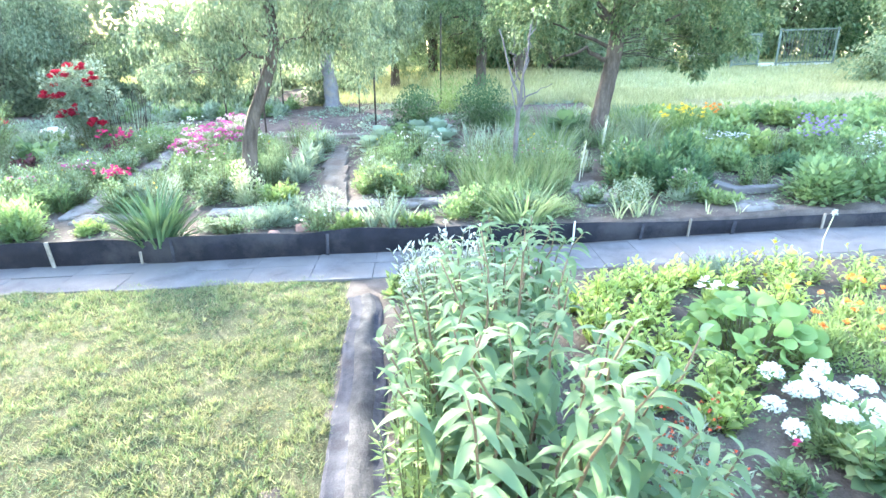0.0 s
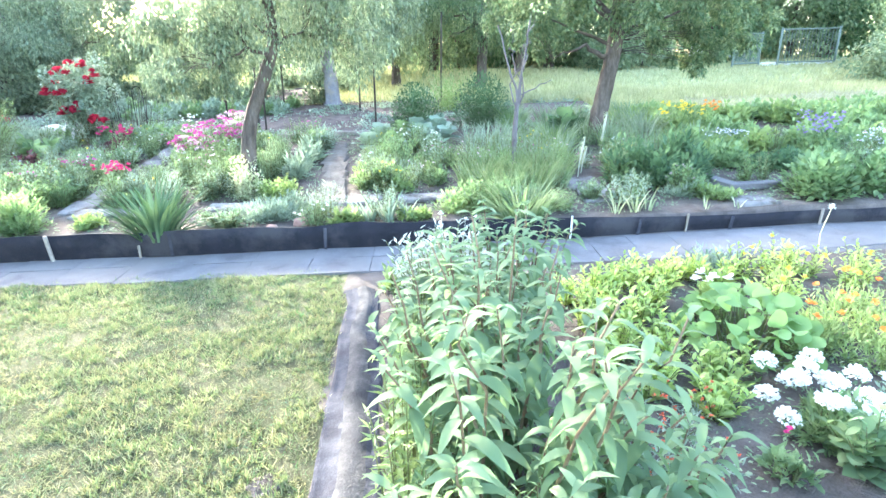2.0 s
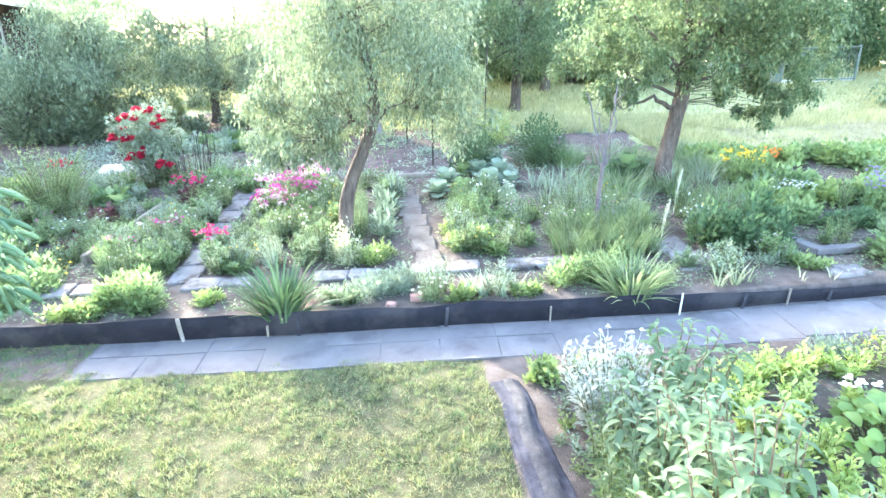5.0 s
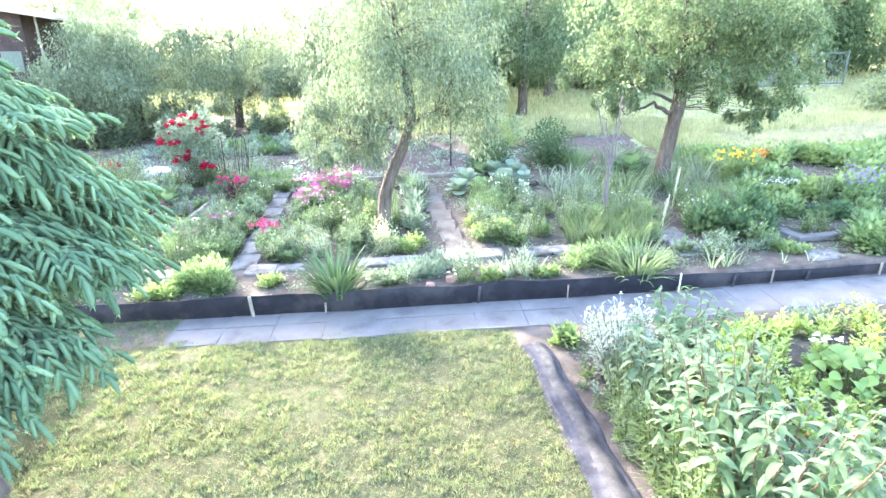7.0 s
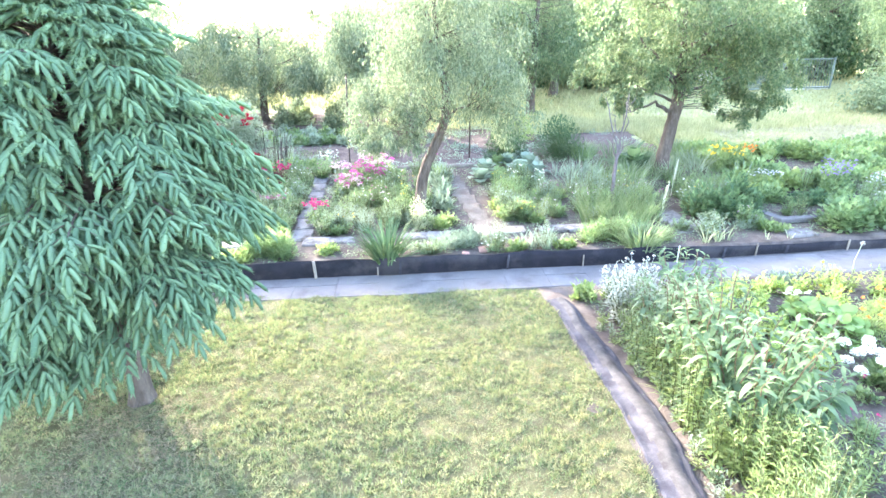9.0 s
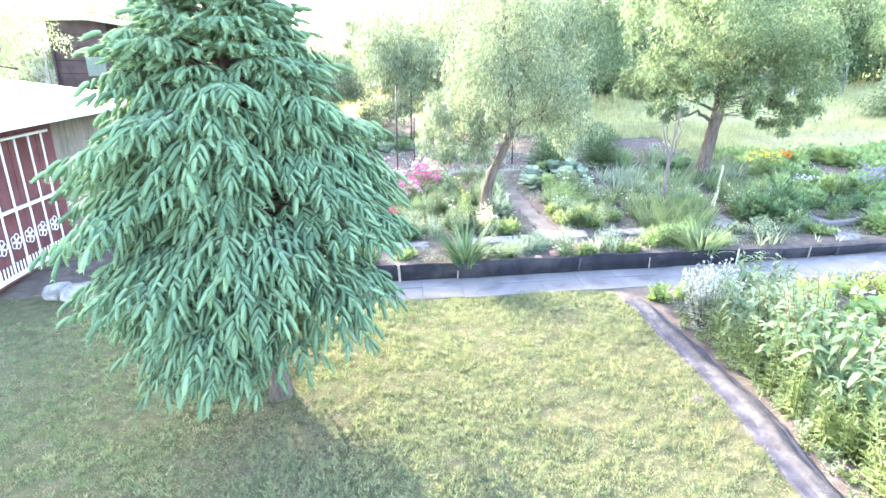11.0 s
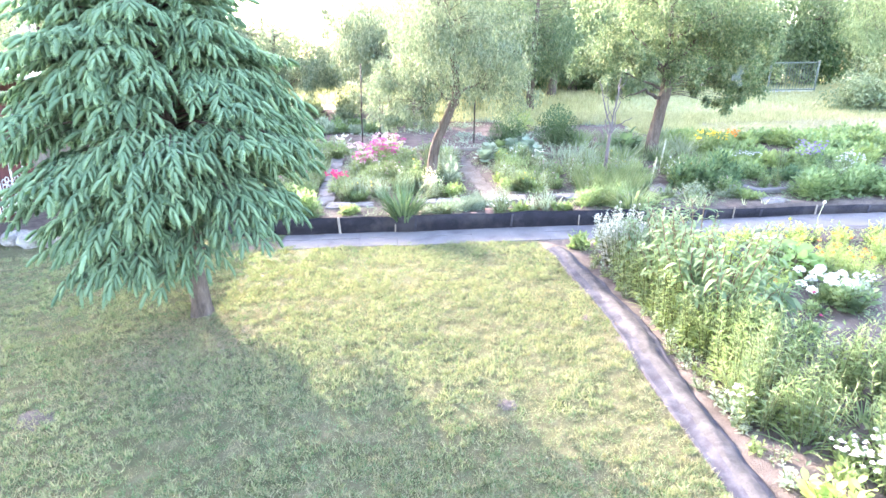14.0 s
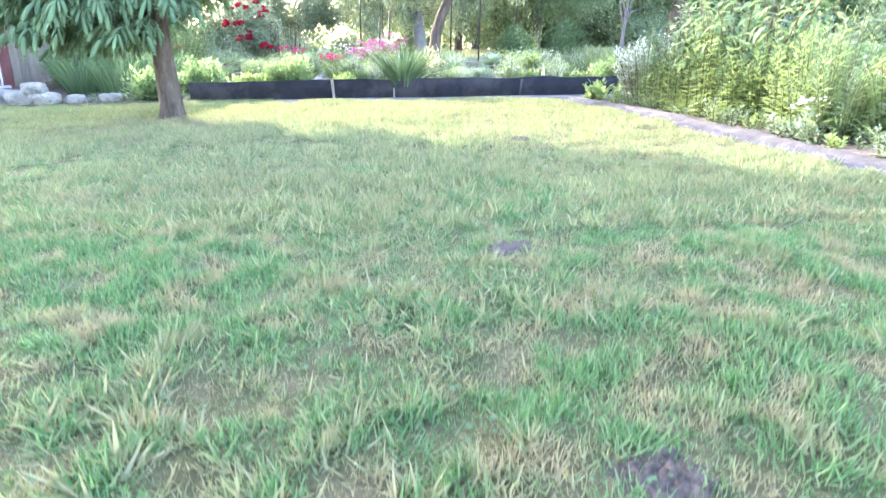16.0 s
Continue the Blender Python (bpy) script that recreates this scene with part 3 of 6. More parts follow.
def build_edging():
    ob = thing("garden_edging", "black roofing-felt edging strip held by stakes", "edging", 0, 0, 0)
    xs = np.arange(-1.78, 11, 0.06)
    top, low = [], []
    for x in xs:
        y = float(edge_y(x)) - 0.012 + 0.012 * noise.noise(Vector((x * 1.3, 0, 0)))
        g = 0.03 * x
        hgt = np.interp(x, (-1.8, -0.6, 0, 3, 4.5, 5.5, 6.8, 11), (0.22, 0.23, 0.235, 0.225, 0.205, 0.14, 0.13, 0.13)) + 0.024 * noise.noise(Vector((x * 2.1, 4, 0)))
        low.append((x, y + 0.01, g - 0.05))
        top.append((x, y - 0.03 + 0.02 * noise.noise(Vector((x * 1.7, 8, 0))), g + hgt))
    low, top = np.array(low), np.array(top)
    mid = (low + top) / 2 + np.array([[0, 0.012 * noise.noise(Vector((x * 2.3, 1, 2))), 0] for x in xs])
    n, t = len(xs), np.array([0, 0.006, 0])
    v = np.concatenate([low, mid, top, top + t, mid + t, low + t])
    quads = [(r * n + k, r * n + k + 1, (r + 1) * n + k + 1, (r + 1) * n + k) for r in range(5) for k in range(n - 1)]
    part("felt_sheet", np_mesh("felt_sheet", v, quads, [M_FELT], smooth=True), ob)
    for x in (1.02, 2.35, 5.12, 5.98, 7.6):
        y, hgt = float(edge_y(x)), float(np.interp(x, (-1.8, 0, 3, 4.5, 5.5, 11), (0.22, 0.235, 0.225, 0.205, 0.14, 0.13)))
        s = part("seam", box_mesh("seam", (0.028, 0.006, hgt + 0.012), M_STRIP, 0.002, 0.004, (0, 0, hgt / 2 - 0.02), int(x * 10)), ob, "dusty overlapping felt seam")
        s.location, s.rotation_euler = (x, y - 0.040, 0.03 * x), (0.14, 0.06, 0)
    for x, mat, w, hh, lean in ((0.0, M_STAKE, 0.032, 0.26, -0.07), (4.5, M_WHITE, 0.016, 0.24, 0.02), (5.56, M_WOOD, 0.02, 0.19, 0.05), (6.82, M_WOOD, 0.025, 0.17, 0.03), (0.75, M_WOOD, 0.018, 0.14, 0.02), (3.3, M_WOOD, 0.015, 0.18, 0.0)):
        s = part("stake", box_mesh("stake", (w, 0.016, hh), mat, 0.003, 0.002, (0, 0, hh / 2 - 0.02)), ob)
        s.location, s.rotation_euler = (x, float(edge_y(x)) - 0.05, 0.03 * x), (0.05, lean, 0)


build_edging()


def build_strip():
    """A felt sheet: flat dark margins and a dusty rounded ridge that wanders between them."""
    ys = np.arange(-8.6, -0.92, 0.04)
    us = np.linspace(0, 1, 17)
    rows, index = [], []
    for r, y in enumerate(ys):
        x0 = float(strip_x(y)) + 0.014 * noise.noise(Vector((0, y * 2.2, 0))) + 0.008 * noise.noise(Vector((5, y * 7, 0)))
        w = float(np.interp(y, (-8.6, -4.2, -3.2, -1.0), (0.29, 0.27, 0.33, 0.24))) * (1 + 0.16 * noise.noise(Vector((3, y * 0.9, 0))))
        mid = 0.56 + 0.14 * noise.noise(Vector((1, y * 0.8, 7)))
        half = 0.20 + 0.10 * noise.noise(Vector((9, y * 1.6, 2)))
        for k, u in enumerate(us):
            ridge = 0.030 * max(0.0, math.cos(min(1.0, abs(u - mid) / 0.34) * math.pi / 2)) ** 1.5
            dz = (-0.03 if k in (0, 16) else 0.010) + ridge + 0.014 * noise.noise(Vector((u * 3, y * 4, 4))) + 0.007 * noise.noise(Vector((u * 8, y * 11, 2)))
            rows.append((x0 + u * w, y, float(land(x0 + u * w, y)) + dz))
            if r < len(ys) - 1 and k < 16:
                index.append(1 if abs(u + 0.03 - mid) < half + 0.07 * noise.noise(Vector((u * 9, y * 6, 1))) else 0)
    k, n = len(us), len(ys)
    quads = [(r * k + c, r * k + c + 1, (r + 1) * k + c + 1, (r + 1) * k + c) for r in range(n - 1) for c in range(k - 1)]
    ob = new("lawn_border_strip", np_mesh("lawn_border_strip", rows, quads, [M_STRIP, M_STRIPDUST], index, True))
    tagged(ob, "weathered grey felt strip laid between lawn and bed", "border strip")


build_strip()


# ---- trees ----
def bough(a, b, ra, rb, sag=0.0, n=7, wander=0.05):
    a, b = np.array(a, float), np.array(b, float)
    s = np.linspace(0, 1, n)[:, None]
    p = a + (b - a) * s
    p[:, 2] += sag * (s[:, 0] * (1 - s[:, 0])) * 4
    p[1:-1] += RNG.normal(0, wander * np.linalg.norm(b - a), (n - 2, 3)) * 0.5
    return p, ra + (rb - ra) * s[:, 0]


def tree(name, label, trunk, radii, crown, leaf_mat, n_leaves, leaf, template=LEAF, bark=M_BARK, clumps=40, hang=0.2, category="tree", clump_r=0.28, lime=0.0, extra=()):
    """trunk: points from the ground up. crown: ellipsoids (centre, radii). hang: how far leaves droop."""
    base = np.array(trunk[0], float)
    ob = thing(name, label, category, base[0], base[1], base[2])
    pts = np.array(trunk, float) - base
    s = np.linspace(0, len(pts) - 1, 5 * len(pts))
    line = np.stack([np.interp(s, np.arange(len(pts)), pts[:, k]) for k in range(3)], -1)
    line[1:-1] = (line[:-2] + 2 * line[1:-1] + line[2:]) / 4
    rad = np.interp(s, np.arange(len(pts)), radii)
    rad[0] *= 1.25
    v, f = tube(line, rad, 8, 0.05)
    index = None
    mats = [bark]
    if lime:
        mats, index = [bark, M_LIME], (v[f].mean(1)[:, 2] < lime).astype(int)
    part("trunk", np_mesh("trunk", v, f, mats, index, True), ob)
    weight = np.array([np.prod(r) ** 0.67 for _, r in crown])
    pick = RNG.choice(len(crown), clumps, p=weight / weight.sum())
    cs = np.array([c for c, _ in crown], float)[pick] - base
    rs = np.array([r for _, r in crown], float)[pick]
    d = ball(clumps)
    pos = cs + d * rs * (RNG.random((clumps, 1)) ** 0.4)
    limbs, joints = [], [(q, r) for q, r in zip(line[len(line) // 2:], rad[len(line) // 2:])]
    mains = pos[RNG.choice(clumps, min(7, clumps), replace=False)]
    for p in mains:
        p = p * (0.8, 0.8, 0.9)
        height = np.clip(p[2] - 0.5 * np.linalg.norm(p[:2] - line[-1][:2]), line[-1][2] * 0.42, line[-1][2] * 0.9)
        k = np.argmin(np.abs(line[:, 2] - height))
        q, r = bough(line[k], p, max(rad[k] * 0.4, 0.01), 0.006, 0.10, 9, 0.07)
        limbs.append(tube(q, r, 6))
        joints += list(zip(q[2:], r[2:]))
    ends, thick = np.array([q for q, _ in joints]), np.array([r for _, r in joints])
    for p in pos:
        k = np.argmin(np.linalg.norm(ends - p, axis=1) + 0.4 * np.maximum(0, ends[:, 2] - p[2]))
        limbs.append(tube(*bough(ends[k], p, min(thick[k] * 0.5, 0.007), 0.002, 0.05, 5, 0.08), 3))
    for a, b, ra, rb in extra:
        limbs.append(tube(*bough(np.array(a) - base, np.array(b) - base, ra, rb, 0.0, 7, 0.03), 8))
    lv, lf = joined(limbs)
    part("branchwork", np_mesh("branchwork", lv, lf, [bark], smooth=True), ob, kind="stuff")
    which = RNG.integers(0, clumps, n_leaves)
    off = ball(n_leaves) * (RNG.random((n_leaves, 1)) ** 0.5)
    size_c = clump_r * rs.mean(1)[which][:, None] * (0.7 + 0.7 * RNG.random(clumps))[which][:, None] * 1.9
    q = pos[which] + off * size_c * np.array([1, 1, 0.75])
    q[:, 2] -= hang * RNG.random(n_leaves) ** 2 * rs.mean(1)[which]
    way = off + RNG.normal(0, 0.5, (n_leaves, 3)) + np.array([0, 0, -0.2 - 2.0 * hang])
    lv, lf = stamp(template, q, way, leaf * (0.7 + 0.6 * RNG.random(n_leaves)))
    part("crown", np_mesh("crown", lv, lf, [leaf_mat]), ob, kind="stuff")
    return ob


def at(x, y, dz=0.0):
    return (x, y, float(land(x, y)) + dz)


tree("leaning_pear_tree", "leaning old pear tree with narrow drooping grey-green leaves", [at(1.29, 1.46), (1.33, 1.46, 0.85), (1.42, 1.46, 1.15), (1.57, 1.46, 1.48), (1.69, 1.48, 1.80), (1.68, 1.5, 2.15), (1.60, 1.5, 2.45), (1.52, 1.5, 3.1), (1.5, 1.5, 3.7)], (0.088, 0.078, 0.072, 0.066, 0.060, 0.052, 0.045, 0.03, 0.012),
     [((1.72, 1.55, 2.45), (1.15, 1.0, 0.75)), ((0.85, 1.50, 1.85), (0.55, 0.6, 0.55)), ((2.50, 1.65, 1.95), (0.58, 0.6, 0.55)), ((1.6, 1.6, 3.2), (1.15, 1.0, 0.75)), ((1.05, 1.15, 1.62), (0.45, 0.4, 0.32))], L_PEARGREY, 42000, 0.052, SLIM, clumps=240, hang=0.32, clump_r=0.125)
tree("broad_plum_tree", "broad plum tree with dark trunk and glossy green crown", [at(5.66, 3.30), (5.71, 3.33, 1.0), (5.80, 3.35, 1.5), (5.86, 3.36, 1.9), (5.86, 3.38, 2.4), (5.8, 3.4, 3.3)], (0.145, 0.12, 0.112, 0.105, 0.075, 0.03),
     [((6.1, 3.35, 2.75), (1.9, 1.4, 0.62)), ((7.25, 3.25, 2.10), (0.85, 0.8, 0.50)), ((4.75, 3.4, 2.35), (0.85, 0.9, 0.55)), ((6.75, 3.05, 1.80), (0.6, 0.5, 0.32)), ((5.9, 2.9, 2.25), (0.9, 0.5, 0.35)), ((5.8, 3.4, 3.6), (2.0, 1.6, 0.8)), ((4.9, 3.2, 1.85), (0.5, 0.5, 0.28))], L_PEAR, 50000, 0.056, LEAF, clumps=210, hang=0.22, clump_r=0.095,
     extra=(((5.84, 3.36, 1.80), (4.9, 3.3, 2.15), 0.030, 0.008), ((5.86, 3.37, 1.95), (6.8, 3.2, 2.30), 0.032, 0.010), ((5.86, 3.37, 2.1), (5.1, 3.5, 2.9), 0.045, 0.012), ((5.86, 3.37, 2.1), (6.5, 3.3, 3.0), 0.045, 0.012)))
tree("young_sapling", "slender forked sapling with pale smooth bark", [at(4.27, 1.80), (4.27, 1.8, 0.9), (4.29, 1.8, 1.2)], (0.032, 0.028, 0.024), [((4.3, 1.85, 2.1), (0.35, 0.3, 0.25))], L_OLIVE, 60, 0.05, LEAF, M_SMOOTHBARK, 3, 0.1,
     extra=(((4.29, 1.8, 1.2), (4.05, 1.85, 2.0), 0.016, 0.006), ((4.29, 1.8, 1.2), (4.40, 1.85, 2.05), 0.016, 0.006), ((4.29, 1.8, 1.25), (4.68, 1.9, 1.42), 0.010, 0.004)))
tree("limed_pear_tree", "old fruit tree with whitewashed trunk", [at(1.25, 8.1), (1.22, 8.1, 1.4), (1.1, 8.1, 2.1), (1.0, 8.2, 3.0)], (0.17, 0.15, 0.12, 0.06), [((1.1, 8.2, 3.3), (2.2, 1.9, 1.1)), ((0.25, 8.0, 2.5), (1.25, 1.2, 1.05)), ((2.3, 8.4, 2.5), (1.0, 1.0, 0.8))], L_PEARGREY, 34000, 0.085, SLIM, clumps=170, hang=0.4, lime=1.15, clump_r=0.14)


def build_far_trees():
    rnd = random.Random(12)
    spots = [  # x, y, height, spread, trunk radius, leaf kind
        (2.5, 11.3, 4.6, 1.9, 0.12, L_OLIVE), (3.6, 16.5, 5.4, 2.2, 0.18, L_OLIVE), (-5.4, 10.0, 3.25, 2.3, 0.14, L_PEARGREY), (-3.0, 10.6, 3.15, 2.0, 0.12, L_PEARGREY), (6.2, 13.6, 5.0, 2.3, 0.16, L_OLIVE), (4.7, 10.2, 4.4, 1.8, 0.14, L_PEAR), (0.9, 15.0, 4.4, 2.0, 0.16, L_OLIVE), (5.4, 19.5, 6.6, 2.8, 0.2, L_FAR), (7.6, 15.8, 5.2, 2.4, 0.18, L_PEAR), (9.2, 17.5, 5.6, 2.8, 0.2, L_FAR),
        (-9.4, 14.5, 4.4, 2.4, 0.16, L_FAR), (17.6, 11.6, 6.5, 2.8, 0.2, L_FAR), (-0.6, 19.0, 4.0, 1.8, 0.16, L_OLIVE), (13.2, 19.5, 7.0, 3.2, 0.24, L_FAR), (18.5, 17.5, 8.0, 3.6, 0.25, L_FAR), (23.0, 15.0, 8.5, 3.8, 0.25, L_FAR),
        # The tree at (-9.0, 4.6) is added to shade the lawn left of the spruce.
        (8.0, 24.0, 8.0, 3.6, 0.25, L_FAR), (3.0, 27.0, 7.0, 3.2, 0.25, L_FAR), (-13.0, 20.0, 5.4, 2.8, 0.2, L_OLIVE), (-12.6, 12.5, 4.6, 2.5, 0.2, L_OLIVE), (-15.5, 14.0, 5.6, 3.0, 0.22, L_FAR), (-10.6, 17.5, 5.2, 2.6, 0.2, L_FAR), (-17.0, 26.0, 5.2, 3.4, 0.25, L_FAR), (15.5, 26.0, 9.5, 4.0, 0.3, L_FAR), (23.0, 25.0, 10.0, 4.4, 0.3, L_FAR), (30.0, 20.0, 10.0, 4.6, 0.3, L_FAR), (-8.0, 30.0, 5.0, 3.0, 0.2, L_OLIVE), (-24.0, 18.0, 6.0, 4.0, 0.3, L_FAR), (-9.0, 4.6, 5.2, 2.0, 0.18, L_OLIVE), (-11.5, 2.0, 5.5, 2.4, 0.2, L_FAR)]
    for x, y, hh, sp, tr, mat in spots:
        g = at(x, y)
        z = g[2]
        crown = [((x, y, z + hh * 0.60), (sp, sp, hh * 0.38)), ((x + rnd.uniform(-0.5, 0.5) * sp, y, z + hh * 0.5), (sp * 0.7, sp * 0.7, hh * 0.25)), ((x + rnd.uniform(-0.5, 0.5) * sp, y - 0.3 * sp, z + hh * 0.42), (sp * 0.6, sp * 0.6, hh * 0.2))]
        crown += [((x + rnd.uniform(-1, 1) * sp, y + rnd.uniform(-0.6, 0.6) * sp, z + hh * rnd.uniform(0.24, 0.95)), (sp * 0.45, sp * 0.45, hh * 0.17)) for _ in range(8)]
        k = rnd.uniform(-0.3, 0.3)
        tree("orchard_tree" if y < 20 else "wood_tree", "leafy fruit tree beyond the beds" if y < 20 else "tall leafy tree on the meadow's far side", [g, (x + k * 0.5, y, z + hh * 0.3), (x + k, y, z + hh * 0.55), (x + k * 1.4, y, z + hh * 0.8)], (tr, tr * 0.85, tr * 0.55, tr * 0.2), crown, mat,
             (36000 if y < 12 else 14000) if y < 20 else 7000, 0.040 + 0.0040 * y if y < 20 else 0.15, SLIM if y < 12 else LEAF, clumps=190, hang=0.32, clump_r=0.16)


build_far_trees()
tree("pear_by_shed", "low leafy fruit tree behind the garden shed", [at(-9.6, 6.4), (-9.6, 6.4, 1.4), (-9.5, 6.4, 2.2), (-9.5, 6.4, 2.9)], (0.14, 0.12, 0.08, 0.03), [((-9.6, 6.4, 2.3), (1.5, 1.2, 0.95))], L_OLIVE, 16000, 0.075, LEAF, clumps=90, hang=0.2, clump_r=0.2)


def build_far_thicket():
    rnd = random.Random(31)
    for k in range(30):
        x = -26 + 2.1 * k
        y = rnd.uniform(25, 31) if x < 3 else rnd.uniform(20.5, 24)
        hh = rnd.uniform(2.2, 3.2) if x < 3 else rnd.uniform(4.0, 6.0)
        g = at(x, y)
        r = rnd.uniform(1.5, 2.1)
        tree("thicket_shrub", "dense leafy shrub in the thicket behind the meadow", [g, (x, y, g[2] + hh * 0.3), (x, y, g[2] + hh * 0.6)], (0.10, 0.07, 0.03), [((x, y, g[2] + hh * 0.5), (r, r, hh * 0.5)), ((x, y - 0.4, g[2] + hh * 0.25), (r * 0.9, r * 0.9, hh * 0.28))], L_FAR if k % 3 else L_OLIVE,
             3000, 0.22, LEAF, clumps=45, hang=0.15, category="shrub", clump_r=0.26)
    for x, y, r, hh in ((13.9, 8.2, 0.9, 1.1), (15.2, 8.9, 1.2, 1.6), (16.8, 9.8, 1.4, 2.0), (10.4, 14.5, 1.1, 1.6), (9.0, 13.6, 0.8, 1.2)):
        g = at(x, y)
        tree("meadow_bush", "rounded olive-green bush at the meadow's edge", [g, (x, y, g[2] + hh * 0.3), (x, y, g[2] + hh * 0.6)], (0.05, 0.04, 0.02), [((x, y, g[2] + hh * 0.42), (r, r, hh * 0.5))], L_OLIVE, 4000, 0.10, LEAF, clumps=45, hang=0.1, category="shrub", clump_r=0.26)


for k in range(11):
    x, y, hh, r = 4.5 + 2.1 * k + 0.5 * math.sin(k * 5.1), 17.5 + 1.2 * math.sin(k * 2.7), (3.8 if k < 3 else 4.8) + 0.9 * math.sin(k * 1.9), 1.6 + 0.3 * math.sin(k * 3.3)
    g = at(x, y)
    tree("thicket_shrub", "dense leafy shrub in the thicket behind the meadow", [g, (x, y, g[2] + hh * 0.3), (x, y, g[2] + hh * 0.6)], (0.10, 0.07, 0.03), [((x, y, g[2] + hh * 0.55), (r, r, hh * 0.48)), ((x, y - 0.4, g[2] + hh * 0.25), (r * 0.95, r * 0.9, hh * 0.3))], (L_FAR, L_DARK, L_PEAR)[k % 3], 4600, 0.17, LEAF, clumps=55, hang=0.15, category="shrub", clump_r=0.25)
build_far_thicket()


# ---- the spruce ----
def twig_template(rings=6, sides=4):
    """A blunt shoot along +y: a soft core set all round with short needles, bent down towards its end."""
    s = np.linspace(0, 1, rings)
    core = np.stack([np.zeros(rings), s, -0.22 * s ** 2], -1)
    v, f = tube(core, np.interp(s, (0, 0.15, 0.85, 1), (0.07, 0.135, 0.135, 0.085)), sides)
    v, f = list(v), [tuple(t) for t in f]
    rnd = np.random.default_rng(3)
    for r in range(rings):
        for j in range(sides):
            a = 2 * np.pi * (j + rnd.uniform(0, 1)) / sides
            away = np.array((math.cos(a), 0.0, math.sin(a)))
            m, side = len(v), np.array((-math.sin(a), 0.0, math.cos(a))) * 0.045
            p = core[r] + away * 0.05
            v += [p - side, p + side, core[r] + away * rnd.uniform(0.19, 0.25) + np.array((0, rnd.uniform(0.10, 0.20), 0))]
            f.append((m, m + 1, m + 2))
    return np.array(v), np.array(f)


def build_spruce(x=-1.06, y=-2.42):
    g = at(x, y)
    ob = thing("spruce_tree", "blue-green spruce with drooping needle branches on the lawn", "spruce", *g)
    v, f = tube(np.array([(0, 0, -0.05), (0.0, 0, 0.1), (-0.02, 0.0, 0.5), (-0.05, 0, 1.2), (-0.13, 0, 2.5), (-0.26, 0, 3.95)]), (0.125, 0.09, 0.08, 0.072, 0.045, 0.01), 14, 0.06)
    part("trunk", np_mesh("trunk", v, f, [M_BARK], smooth=True), ob)
    wood, origin, way, size = [], [], [], []
    right = np.array((math.cos(SUN_AZ), math.sin(SUN_AZ), 0.0))

    def frond(p, d, ln, droop):
        """A flat spray: blunt fingers in pairs along an axis that bends down towards its end."""
        turn = np.cross((0, 0, 1.0), d)
        n = max(2, int(ln / 0.066))
        tilt = RNG.uniform(-0.3, 0.3)
        q = p.copy()
        for r in range(n + 1):
            u = r / n
            axis = d + np.array((0, 0, -droop * (0.25 + 1.1 * u)))
            axis /= np.linalg.norm(axis)
            for hand in (-1, 1):
                origin.append(q + RNG.normal(0, 0.005, 3))
                way.append(axis * RNG.uniform(0.65, 0.95) + hand * turn * (0.85 - 0.35 * u) + np.array((0, 0, hand * tilt * 0.5 - 0.25 + RNG.uniform(-0.3, 0.2))))
                size.append(RNG.uniform(0.090, 0.132) * (1.1 - 0.25 * u))
            q = q + axis * ln / n
        origin.append(q - axis * 0.03)
        way.append(axis)
        size.append(RNG.uniform(0.10, 0.14))

    count = 250
    for k in range(count):
        az = k * 2.39996 + RNG.uniform(-0.3, 0.3)
        out, side = np.array((math.cos(az), math.sin(az), 0.0)), np.array((-math.sin(az), math.cos(az), 0.0))
        low = np.interp(out @ right, (-1.0, -0.4, 0.0, 0.4, 1.0), (0.52, 0.62, 0.76, 0.95, 1.20))
        low -= 0.12 * max(0.0, out[0] * sun_way.x + out[1] * sun_way.y)
        zt = low + (3.85 - low) * ((k + RNG.uniform(0, 4)) / (count + 3)) ** 1.15
        reach = np.interp(zt, (0.55, 0.85, 1.4, 1.8, 2.2, 2.7, 3.1, 3.5, 3.95), (0.88, 1.07, 1.20, 1.18, 1.04, 0.75, 0.50, 0.28, 0.06))
        ln = reach * (RNG.uniform(0.80, 1.08) if k % 4 else RNG.uniform(0.5, 0.8)) * (1.0 - 0.07 * out[0])
        s = np.linspace(0, 1, 8)
        drop = np.interp(zt, (0.7, 1.4, 2.5, 3.4), (0.26, 0.28, 0.12, -0.5)) * ln * RNG.uniform(0.4, 1.5)
        z = zt + drop - 0.11 * ln
        line = out[None] * (s * ln)[:, None] + np.array((-0.05 - 0.088 * max(0.0, z - 1.5), 0, z))[None]
        line[:, 2] += 0.15 * ln * np.sin(s * np.pi * 0.75) - drop * s ** 2
        line += side[None] * (RNG.uniform(-0.15, 0.15) * ln * s ** 2)[:, None]
        wood.append(tube(line, np.linspace(0.014, 0.004, 8), 5))
        droop = np.interp(zt, (0.7, 2.4, 3.1, 3.6), (0.65, 0.5, 0.2, -0.5)) + RNG.uniform(-0.25, 0.25)
        m = int(3 + 6 * ln)
        for j in range(m):
            u = 0.38 + 0.55 * (j + 0.5 * RNG.random()) / m
            p = np.array([np.interp(u, s, line[:, c]) for c in range(3)])
            sl = (0.09 + 0.30 * (1 - u)) * ln ** 0.7 * RNG.uniform(0.8, 1.3)
            d = out * 0.8 + side * (1 if j % 2 else -1) * RNG.uniform(0.5, 0.95)
            d /= np.linalg.norm(d)
            end = p + d * sl + np.array((0, 0, -0.2 * sl))
            wood.append(tube(np.array([p, (p + end) / 2 + (0, 0, 0.01), end]), (0.004, 0.003, 0.002), 3))
